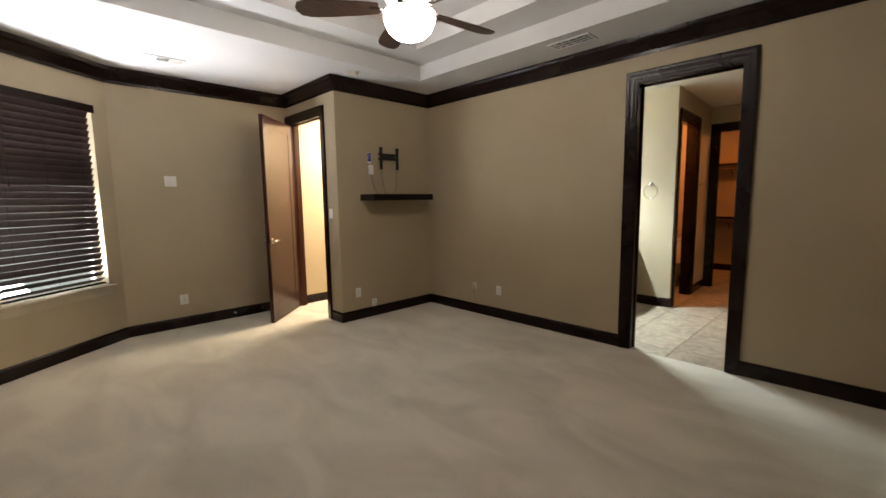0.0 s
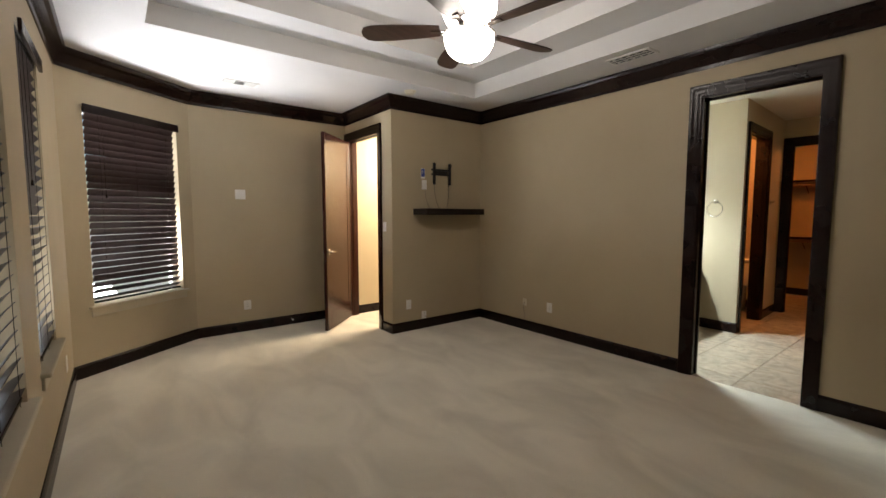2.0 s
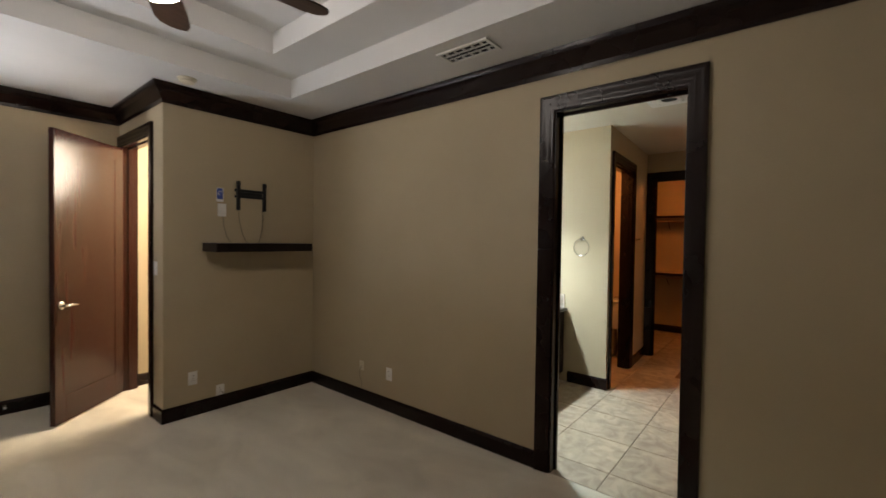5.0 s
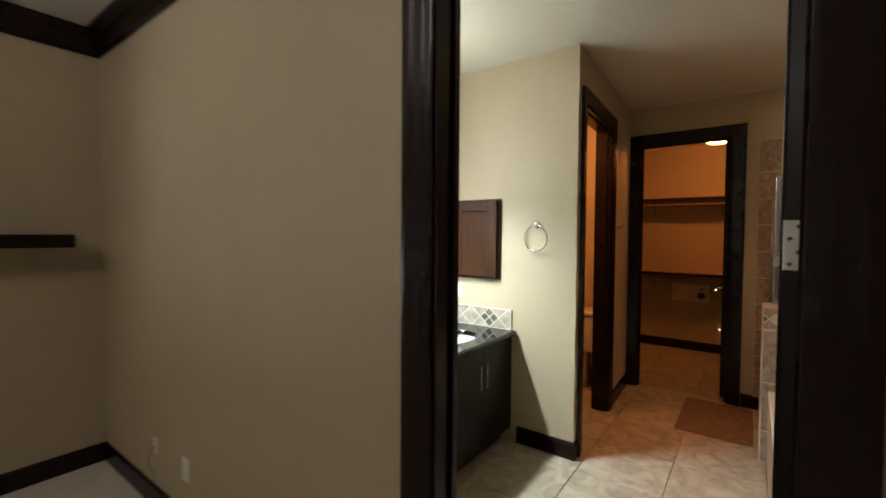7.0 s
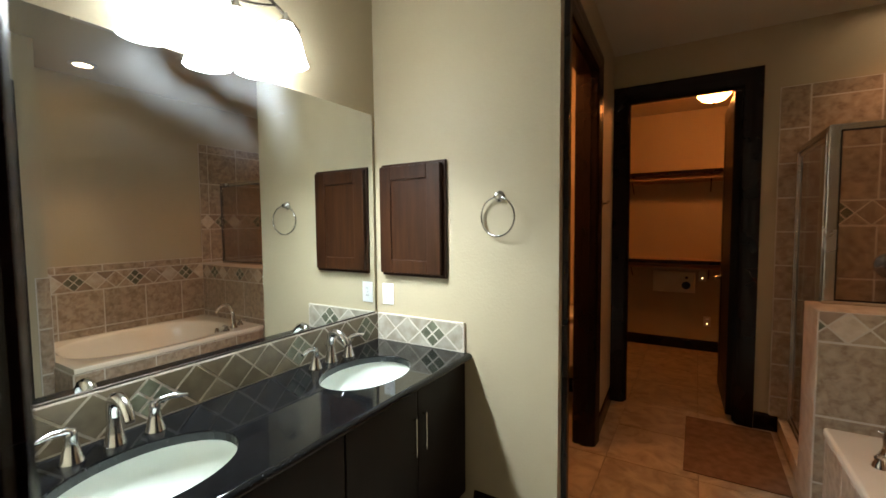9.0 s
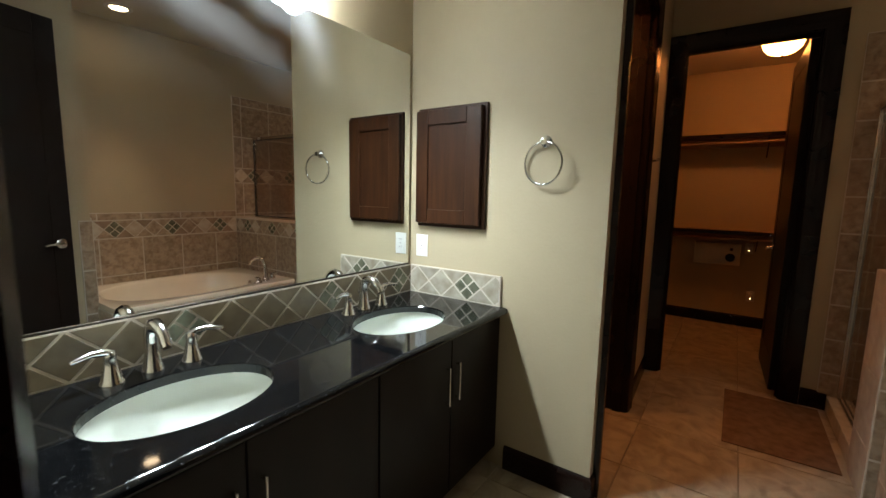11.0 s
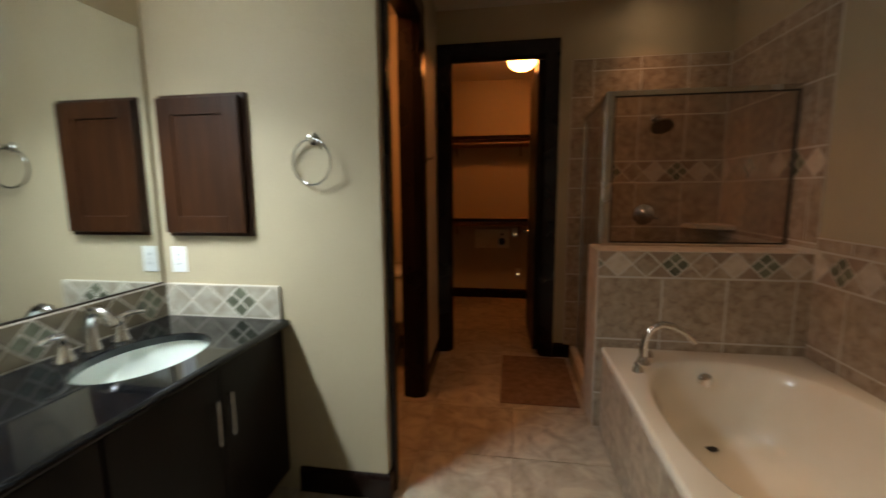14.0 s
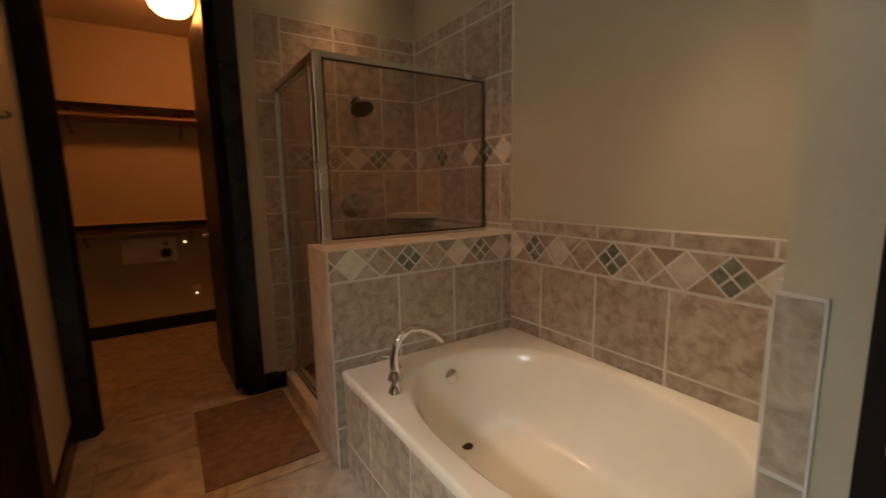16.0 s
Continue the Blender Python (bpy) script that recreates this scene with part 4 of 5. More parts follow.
vanity_unit(VX0 + 0.01, 4.962, "dark espresso vanity cabinet with two slab doors")
vanity_unit(4.964, VX1 - 0.004, "dark espresso vanity cabinet with two slab doors beside the wall")

mirror = tagged(empty("vanity_mirror", 4.93, VY, 0), "large frameless wall mirror above the vanity", "mirror")
part("glass", box(-0.86, 0.862, -0.008, -0.002, 0.985, 2.075), MIRROR, mirror)
part("channel", box(-0.86, 0.862, -0.012, -0.001, 0.976, 0.984, 0.001, seg=1), BRONZE, mirror)

mc = tagged(empty("medicine_cabinet", MX, 2.603, 1.496), "cherry-stained shaker medicine cabinet on the wall", "cabinet")
part("frame", box(-0.018, -0.001, -0.205, 0.205, -0.302, 0.302, 0.004), CABWOOD, mc)
part("door_panel", box(-0.036, -0.020, -0.186, 0.199, -0.285, 0.285, 0.002), CABWOOD, mc)
for y0, y1, z0, z1 in ((-0.186, -0.105, -0.285, 0.285), (0.126, 0.199, -0.285, 0.285), (-0.1045, 0.1255, 0.213, 0.285), (-0.1045, 0.1255, -0.285, -0.213)):
    part("stile", box(-0.046, -0.0365, y0, y1, z0, z1, 0.003, seg=2), CABWOOD, mc)

towel = tagged(empty("towel_ring", MX, 2.110, 1.600), "chrome towel ring on the wall", "towel ring")
part("post", moved(lathe([(0.0, 0.0), (0.026, 0.0), (0.026, 0.006), (0.016, 0.014), (0.011, 0.02), (0.014, 0.028), (0.014, 0.038), (0.0, 0.042)], 20), pose(0, 0, 0, 0, -90, 0)), CHROME, towel, smooth=True)
part("ring", moved(tube(arc(lambda s: (0.092 * math.sin(2 * math.pi * s), 0, 0.092 * math.cos(2 * math.pi * s)), 40)[:-1], 0.0048, 10, True), pose(-0.031, 0.0, -0.095, 0, 0, 80)), CHROME, towel, smooth=True)
outlet(MX, 2.787, 1.085, -90, "white outlet above the backsplash", w=0.074, h=0.118)

vl = tagged(empty("vanity_light", 4.94, VY, 0), "three-shade vanity light with an arched bronze bar", "wall light")
part("backplate", moved(lathe([(0.0, 0.0), (0.062, 0.0), (0.060, 0.012), (0.035, 0.030), (0.018, 0.05), (0.0, 0.054)], 24), pose(0, -0.001, 2.36, 90)), NICKEL, vl, smooth=True)
part("arch", tube(arc(lambda s: (-0.285 + 0.57 * s, -0.105, 2.285 + 0.105 * math.sin(math.pi * s)), 20), 0.007, 10), BRONZE, vl, "dark bronze arched bar", True)
part("lower_arch", tube(arc(lambda s: (-0.17 + 0.34 * s, -0.105, 2.345 - 0.045 * math.sin(math.pi * s)), 14), 0.006, 10), BRONZE, vl, smooth=True)
part("stem", tube([(0, -0.045, 2.36), (0, -0.105, 2.36)], 0.010, 10), NICKEL, vl, smooth=True)
for dx, dz in ((-0.215, 2.335), (0.0, 2.30), (0.215, 2.335)):
    h = part("socket_cup", moved(lathe([(0.0, 0.0), (0.010, 0.0), (0.012, -0.02), (0.030, -0.045), (0.0, -0.047)], 18), pose(dx, -0.105, dz)), NICKEL, vl, smooth=True)
    part("shade", moved(lathe([(0.028, -0.046), (0.045, -0.07), (0.060, -0.11), (0.070, -0.16), (0.086, -0.205), (0.082, -0.203), (0.0, -0.15)], 24, False), pose(dx, -0.105, dz)), BARGLASS, h, "glowing frosted bell glass", True)

exh = tagged(empty("exhaust_fan", 5.27, 1.18, 2.79), "square white ceiling exhaust fan with its round port showing", "exhaust fan")
part("housing", lathe([(0.10, -0.0005), (0.10, -0.020), (0.075, -0.022), (0.06, -0.008), (0.0, -0.006)], 28), WHITEPAINT, exh, smooth=True)
f = bmesh.new()
ring(f, -0.17, 0.17, -0.17, 0.17, -0.10, 0.10, -0.10, 0.10, -0.012, -0.0005)
part("plate", f, WHITEPAINT, exh)
part("port", lathe([(0.0, -0.009), (0.062, -0.009), (0.062, -0.012), (0.0, -0.0125)], 24), VOID, exh, "dark round opening")
for x, y, where in ((7.34, 0.32, "shower"), (5.46, 0.115, "tub")):
    cl = tagged(empty("can_light", x, y, 2.79), "lit recessed can light in the ceiling over the " + where, "ceiling light", "recessed lights")
    part("trim", lathe([(0.062, -0.001), (0.095, -0.001), (0.095, -0.006), (0.066, -0.010), (0.062, -0.002)], 32, False), WHITEPAINT, cl, smooth=True)
    part("lens", lathe([(0.0, -0.004), (0.061, -0.004), (0.061, -0.003), (0.0, -0.0025)], 32), CANGLASS, cl, "glowing lens")

# tub
TW, TE, TN, TZ = 5.085, 6.560, 0.765, 0.495
tub = tagged(empty("bathtub"), "biscuit drop-in soaking tub, empty", "bathtub")
CXT, CYT = 5.79, 0.250
bm, loops = oval_sheet(TW, TE, SY + 0.012, TN, CXT, CYT, 0.63, 0.44,
                       [(0.640, 0.450, 0, 0, TZ), (0.628, 0.438, 0, 0, TZ - 0.006), (0.616, 0.426, 0, 0, TZ - 0.024), (0.600, 0.405, 0, 0, TZ - 0.07), (0.575, 0.375, 0.010, 0, TZ - 0.16),
                        (0.545, 0.340, 0.025, 0, TZ - 0.26), (0.515, 0.310, 0.035, 0, TZ - 0.33), (0.475, 0.275, 0.045, 0, TZ - 0.368), (0.40, 0.21, 0.05, 0, TZ - 0.382), (0.15, 0.08, 0.05, 0, TZ - 0.386)], 96, 2.5)
bm.faces.new(loops[-1])
part("shell", bm, BISCUIT, tub, smooth=True)
part("front_lip", sweep([(TW, TN), (TE, TN)][::-1], [(-0.0, TZ), (-0.008, TZ - 0.003), (-0.012, TZ - 0.010), (-0.012, TZ - 0.034), (-0.006, TZ - 0.038), (0.0, TZ - 0.038)]), BISCUIT, tub, smooth=True)
part("end_lip", sweep([(TW, 0.43), (TW, TN)][::-1], [(0.0, TZ), (0.008, TZ - 0.003), (0.012, TZ - 0.010), (0.012, TZ - 0.034), (0.0, TZ - 0.038)]), BISCUIT, tub)
part("overflow", moved(lathe([(0.0, 0.0), (0.036, 0.0), (0.036, 0.006), (0.028, 0.012), (0.0, 0.014)], 24), pose(6.368, 0.305, TZ - 0.080, 0, -78)), CHROME, tub, "chrome overflow cap", True)
part("drain", lathe([(0.0, 0.0), (0.024, 0.0), (0.028, 0.003), (0.0, 0.004)], 20), BRONZE, tub, "dark drain", True).matrix_basis = pose(6.243, 0.305, TZ - 0.3800)
tf = tagged(empty("tub_faucet", 6.350, 0.615, TZ, -95), "polished chrome roman tub faucet with arched spout", "faucet")
part("base", lathe([(0.0, 0.0), (0.034, 0.0), (0.033, 0.008), (0.022, 0.03), (0.018, 0.06), (0.0, 0.06)], 22), CHROME, tf, smooth=True)
part("spout", tube([(0, 0, 0.04), (0.0, 0, 0.10), (0.010, 0, 0.15), (0.034, 0, 0.190), (0.076, 0, 0.213), (0.128, 0, 0.208), (0.190, 0, 0.176), (0.236, 0, 0.130)], [0.021, 0.0185, 0.0175, 0.0175, 0.0175, 0.0175, 0.0175, 0.017], 14), CHROME, tf, smooth=True)
for hx, hy in ((6.455, 0.56), (6.245, 0.668)):
    hd = tagged(empty("tub_valve", hx, hy, TZ, 150 if hx < 6.3 else 60), "chrome tub valve handle on the deck", "faucet handle", "tub valves")
    part("base", lathe([(0.0, 0.0), (0.028, 0.0), (0.026, 0.008), (0.016, 0.03), (0.015, 0.045), (0.0, 0.05)], 18), CHROME, hd, smooth=True)
    part("lever", tube([(0, 0, 0.042), (0.02, 0, 0.052), (0.06, 0, 0.058)], [0.011, 0.009, 0.005], 10), CHROME, hd, smooth=True)

# shower enclosure
KX0, KX1, KN, KZ, GX, GN = 6.568, 6.865, 0.812, 1.050, 6.810, 0.735
knee = tagged(part("wall_shower_knee", box(KX0 - 0.0005, KX1 + 0.0005, SY, KN + 0.0005, 0, KZ - 0.0015), GROUT), "tiled half wall between tub and shower", "wall", kind="structure")
curb = tagged(part("shower_curb", box(KX1 - 0.008, CX, 0.69, 0.7985, 0, 0.0985), GROUT), "low tiled shower curb", "curb", kind="structure")
tagged(part("shower_floor", box(KX1, CX, SY, 0.69, -0.004, 0.02), TILE), "tan tiled shower floor", "floor", kind="structure")
enc = tagged(empty("shower_enclosure"), "framed glass shower enclosure with a door", "shower")
part("corner_post", box(GX - 0.022, GX + 0.022, GN - 0.022, GN + 0.022, KZ + 0.001, 1.950, 0.004), ALU, enc, "brushed metal post")
part("post_foot", box(GX - 0.028, GX + 0.028, GN - 0.028, GN + 0.028, KZ + 0.001, KZ + 0.022, 0.003), ALU, enc)
part("top_rail", box(GX - 0.018, GX + 0.018, SY + 0.01, GN - 0.022, 1.918, 1.950, 0.003), ALU, enc)
part("sill_rail", box(GX - 0.016, GX + 0.016, SY + 0.01, GN - 0.028, KZ + 0.001, KZ + 0.024, 0.003), ALU, enc)
part("wall_channel", box(GX - 0.012, GX + 0.012, SY + 0.010, SY + 0.026, KZ + 0.024, 1.918, 0.002), ALU, enc)
part("gasket", box(GX - 0.0195, GX - 0.0185, SY + 0.026, GN - 0.022, 1.911, 1.920), BLACK, enc)
part("gasket", box(GX - 0.0195, GX - 0.0185, SY + 0.026, GN - 0.022, KZ + 0.019, KZ + 0.028), BLACK, enc)
part("gasket", box(GX - 0.0195, GX - 0.0125, SY + 0.022, SY + 0.029, KZ + 0.028, 1.911), BLACK, enc)
part("gasket", box(GX - 0.0195, GX - 0.0125, GN - 0.029, GN - 0.0225, KZ + 0.028, 1.911), BLACK, enc)
p1 = part("fixed_pane", box(GX - 0.003, GX + 0.003, SY + 0.026, GN - 0.022, KZ + 0.024, 1.918), GLASS, enc, "clear fixed glass pane")
part("header", box(GX + 0.022, CX - 0.012, GN - 0.018, GN + 0.018, 1.918, 1.950, 0.003), ALU, enc)
part("strike_jamb", box(CX - 0.034, CX - 0.012, GN - 0.018, GN + 0.018, 0.094, 1.918, 0.003), ALU, enc)
part("post_lower", box(KX1 + 0.001, KX1 + 0.022, GN - 0.018, GN + 0.018, 0.094, 1.918, 0.003), ALU, enc)
part("threshold", box(KX1 + 0.022, CX - 0.034, GN - 0.016, GN + 0.016, 0.093, 0.112, 0.003), ALU, enc)
dr = part("shower_door", box(KX1 + 0.026, CX - 0.038, GN - 0.003, GN + 0.003, 0.125, 1.905), GLASS, enc, "clear glass shower door")
fr = bmesh.new()
for a, b, c, d in ((KX1 + 0.024, KX1 + 0.046, 0.118, 1.912), (CX - 0.058, CX - 0.036, 0.118, 1.912), (KX1 + 0.046, CX - 0.058, 0.118, 0.14), (KX1 + 0.046, CX - 0.058, 1.89, 1.912)):
    box(a, b, GN - 0.009, GN + 0.009, c, d, 0.002, fr, 1)
part("door_rim", fr, ALU, dr)
for o in (p1, dr):
    o.visible_shadow = False
sh = tagged(empty("shower_sprayer", CX, 0.235, 1.885), "chrome shower head on a short arm", "shower head")
part("flange", moved(lathe([(0.0, 0.0), (0.032, 0.0), (0.030, 0.006), (0.014, 0.012), (0.0, 0.012)], 20), pose(-0.012, 0, 0.03, 0, -90)), CHROME, sh, smooth=True)
part("arm", tube([(-0.012, 0, 0.03), (-0.06, 0, 0.045), (-0.10, 0, 0.035), (-0.125, 0, 0.012)], 0.010, 12), CHROME, sh, smooth=True)
part("head", moved(lathe([(0.0, 0.02), (0.014, 0.018), (0.018, 0.0), (0.052, -0.03), (0.076, -0.052), (0.076, -0.066), (0.0, -0.068)], 28), pose(-0.132, 0, 0.0, 0, 32)), BRONZE, sh, "dark metal spray head", True)
vv = tagged(empty("shower_valve", CX, 0.28, 1.195), "chrome shower valve with a lever", "shower valve")
part("escutcheon", moved(lathe([(0.0, 0.0), (0.082, 0.0), (0.078, 0.008), (0.040, 0.018), (0.028, 0.05), (0.0, 0.055)], 30), pose(-0.012, 0, 0, 0, -90)), CHROME, vv, smooth=True)
part("lever", tube([(-0.06, 0, 0), (-0.075, -0.02, -0.01), (-0.075, -0.09, -0.03)], [0.014, 0.012, 0.007], 12), CHROME, vv, smooth=True)
seat = tagged(empty("corner_shelf", CX - 0.012, SY + 0.012, 1.10), "ceramic corner soap shelf in the shower", "shelf")
bm = bmesh.new()
pts = [(0, 0)] + arc(lambda s: (-0.26 * math.cos(math.pi / 2 * s), 0.26 * math.sin(math.pi / 2 * s)), 12)
lo, hi = ([bm.verts.new((x, y, z)) for x, y in pts] for z in (0.0, 0.03))
bm.faces.new(lo)
bm.faces.new(hi)
for i in range(len(lo)):
    j = (i + 1) % len(lo)
    bm.faces.new((lo[i], lo[j], hi[j], hi[i]))
part("ledge", bm, TILE_LIGHT, seat)

hook = tagged(empty("robe_hook", 7.05, hall_y(7.05), 1.605, 2.4), "small chrome robe hook on the wall", "hook")
part("rose", moved(lathe([(0.0, 0.0), (0.022, 0.0), (0.020, 0.006), (0.009, 0.010), (0.008, 0.03), (0.0, 0.03)], 16), pose(0, 0, 0, 90)), CHROME, hook, smooth=True)
for s in (-1, 1):
    part("prong", tube([(0, -0.026, 0), (s * 0.012, -0.036, 0.004), (s * 0.026, -0.042, 0.018)], [0.006, 0.0055, 0.006], 10), CHROME, hook, smooth=True)
rug = tagged(empty("bath_mat", 7.175, 1.095, 0), "flat brown rectangular bath mat on the tile floor", "mat")
part("cloth", box(-0.405, 0.405, -0.255, 0.255, 0.0005, 0.008, 0.003), MAT, rug)

# toilet
wc = tagged(empty("toilet", 7.33, 2.060, 0, 0), "white two-piece toilet with lid closed", "toilet")
part("tank", box(-0.225, 0.225, 0.010, 0.205, 0.40, 0.755, 0.022, seg=3), PORCELAIN, wc, smooth=True)
part("tank_lid", box(-0.240, 0.240, 0.003, 0.218, 0.756, 0.792, 0.012, seg=3), PORCELAIN, wc, smooth=True)
part("flush_lever", tube([(-0.17, 0.205, 0.70), (-0.17, 0.225, 0.70), (-0.10, 0.232, 0.69)], 0.007, 10), CHROME, wc, smooth=True)
bm = bmesh.new()
loops = []
for ax, ay, cy, z in ((0.11, 0.22, 0.36, 0.0), (0.105, 0.21, 0.36, 0.10), (0.11, 0.20, 0.37, 0.20), (0.15, 0.23, 0.42, 0.30), (0.185, 0.265, 0.455, 0.37), (0.19, 0.27, 0.46, 0.395)):
    loops.append([bm.verts.new((ax * math.cos(2 * math.pi * i / 32), cy + ay * math.sin(2 * math.pi * i / 32), z)) for i in range(32)])
for p, q in zip(loops, loops[1:]):
    for i in range(32):
        bm.faces.new((p[i], p[(i + 1) % 32], q[(i + 1) % 32], q[i]))
bm.faces.new(loops[0])
bm.faces.new(loops[-1])
part("bowl", bm, PORCELAIN, wc, smooth=True)
part("neck", box(-0.09, 0.09, 0.13, 0.32, 0.0, 0.40, 0.03, seg=3), PORCELAIN, wc, smooth=True)
for nm, z0, z1, k in (("seat", 0.397, 0.413, 1.0), ("lid", 0.415, 0.432, 0.99)):
    bm = lathe([(0.0, z0), (0.185, z0), (0.192, (z0 + z1) / 2), (0.186, z1), (0.0, z1 + 0.004)], 36)
    part(nm, moved(bm, Matrix.Translation((0, 0.462, 0)) @ Matrix.Diagonal((k, 1.4 * k, 1, 1))), PORCELAIN, wc, smooth=True)

# closet
for z in (1.035, 2.010):
    s = tagged(empty("closet_shelf", 9.56, 1.17, z), "stained wooden closet shelf with hanging rod below", "shelf", "closet shelves")
    part("board", box(-0.31, -0.002, -1.41, 1.42, 0.0, 0.018, 0.002), SHELFWOOD, s)
    part("front_strip", box(-0.328, -0.311, -1.41, 1.42, -0.020, 0.020, 0.002), TRIM, s)
    part("cleat", box(-0.02, -0.002, -1.41, 1.42, -0.09, -0.001, 0.002), SHELFWOOD, s)
    part("rod", tube([(-0.27, -1.41, -0.062), (-0.27, 1.42, -0.062)], 0.016, 14), SHELFWOOD, s, "round wooden hanging rod", True)
    for y in (-0.75, 0.02, 0.80):
        br = part("bracket", box(-0.30, -0.022, y - 0.008, y + 0.008, -0.012, -0.001, 0.001, seg=1), TRIM, s)
        part("brace", tube([(-0.27, y, -0.045), (-0.03, y, -0.20)], 0.006, 8), TRIM, br)
cb = tagged(empty("panel_box", 9.56, 1.53, 0.775), "beige low-voltage wiring box on the closet wall", "wall box")
part("cover", box(-0.045, -0.001, -0.215, 0.215, -0.115, 0.125, 0.006), IVORY, cb)
part("dial", moved(lathe([(0.0, 0.0), (0.045, 0.0), (0.042, 0.010), (0.018, 0.014), (0.0, 0.014)], 24), pose(-0.045, -0.125, -0.03, 0, -90)), BLACK, cb, "round black dial", True)
part("dial", moved(lathe([(0.0, 0.0), (0.016, 0.0), (0.015, 0.006), (0.0, 0.007)], 16), pose(-0.045, -0.13, 0.06, 0, -90)), BLACK, cb, smooth=True)
for y, z in ((1.245, 0.855), (1.19, 0.34)):
    o = outlet(9.56, y, z, -90, "ivory closet outlet with a small lit plug-in", mat=IVORY)
    part("plug", box(-0.018, 0.018, -0.035, -0.009, -0.03, 0.03, 0.004), IVORY, o)
    part("indicator", box(-0.006, 0.006, -0.0365, -0.0352, -0.024, -0.012, 0.0005, seg=1), LED, o)
cg = tagged(empty("closet_light", 8.45, 1.21, 2.73), "lit frosted dome ceiling light in the closet", "ceiling light")
part("pan", lathe([(0.0, -0.0005), (0.12, -0.0005), (0.13, -0.03), (0.145, -0.07), (0.145, -0.082), (0.0, -0.082)], 32), BRONZE, cg, smooth=True)
part("dome", lathe([(0.140, -0.083), (0.142, -0.10), (0.125, -0.15), (0.090, -0.185), (0.045, -0.203), (0.0, -0.207)], 32), CLOSETGLASS, cg, "glowing frosted dome", True)
part("finial", lathe([(0.0, -0.206), (0.012, -0.210), (0.010, -0.220), (0.0, -0.226)], 14), BRONZE, cg, smooth=True)
part("closer", box(-0.01, 0.11, -0.02, 0.02, 2.408, 2.432, 0.003), WHITEPAINT, closet_leaf, "pale bracket at the door's head")

# ---- tiles ----
cache = {}


def tile_mesh(kind, w, h, t, mat):
    key = (kind, round(w, 4), round(h, 4), round(t, 4), mat.name)
    if key not in cache:
        e = min(0.0025, t * 0.4)
        if kind == "rect":
            o = [(-w / 2, -h / 2), (w / 2, -h / 2), (w / 2, h / 2), (-w / 2, h / 2)]
        elif kind == "diamond":
            o = [(0, -h / 2), (w / 2, 0), (0, h / 2), (-w / 2, 0)]
        elif kind == "up":
            o = [(-w / 2, -h / 2), (w / 2, -h / 2), (0, h / 2)]
        elif kind == "down":
            o = [(-w / 2, h / 2), (0, -h / 2), (w / 2, h / 2)]
        elif kind == "left_up":
            o = [(-w / 2, -h / 2), (w / 2, -h / 2), (-w / 2, h / 2)]
        elif kind == "left_down":
            o = [(-w / 2, h / 2), (-w / 2, -h / 2), (w / 2, h / 2)]
        elif kind == "right_up":
            o = [(-w / 2, -h / 2), (w / 2, -h / 2), (w / 2, h / 2)]
        else:
            o = [(-w / 2, h / 2), (w / 2, -h / 2), (w / 2, h / 2)]
        k = len(o)
        cx, cy = sum(p[0] for p in o) / k, sum(p[1] for p in o) / k
        far = max(math.hypot(p[0] - cx, p[1] - cy) for p in o)
        s = 1 - e / far * 1.4
        vs = [(x, 0, y) for x, y in o] + [(x, -t + e, y) for x, y in o] + [(cx + (x - cx) * s, -t, cy + (y - cy) * s) for x, y in o]
        fs = [tuple(range(2 * k, 3 * k))]
        for r in (0, k):
            for i in range(k):
                j = (i + 1) % k
                fs.append((r + i, r + j, r + k + j, r + k + i))
        me = bpy.data.meshes.new("tile")
        me.from_pydata(vs, [], fs)
        b = bmesh.new()
        b.from_mesh(me)
        bmesh.ops.recalc_face_normals(b, faces=b.faces)
        b.to_mesh(me)
        b.free()
        me.materials.append(mat)
        cache[key] = me
    return cache[key]


def lay(parent, frame_m, kind, u, v, w, h, t, mat, name="tile"):
    ob = new(name, tile_mesh(kind, w, h, t, mat))
    ob.parent = parent
    ob.matrix_basis = frame_m @ Matrix.Translation((u, 0, v))
    return ob


G = 0.008


def tile_rows(parent, m, u_joints, v_joints, mat=None, t=0.010, skip=None):
    for u0, u1 in zip(u_joints, u_joints[1:]):
        for v0, v1 in zip(v_joints, v_joints[1:]):
            if skip and skip((u0 + u1) / 2, (v0 + v1) / 2):
                continue
            if u1 - u0 > 0.02 and v1 - v0 > 0.02:
                lay(parent, m, "rect", (u0 + u1) / 2, (v0 + v1) / 2, u1 - u0 - G, v1 - v0 - G, t, mat or TILE)


def clip(pts, axis, limit, keep):
    """Cut a convex outline at a line, keeping the side below (-1) or above (1) it."""
    out = []
    for p, q in zip(pts, pts[1:] + pts[:1]):
        a, b = keep * (p[axis] - limit), keep * (q[axis] - limit)
        if a >= 0:
            out.append(p)
        if a * b < 0:
            s = a / (a - b)
            out.append((p[0] + s * (q[0] - p[0]), p[1] + s * (q[1] - p[1])))
    return out


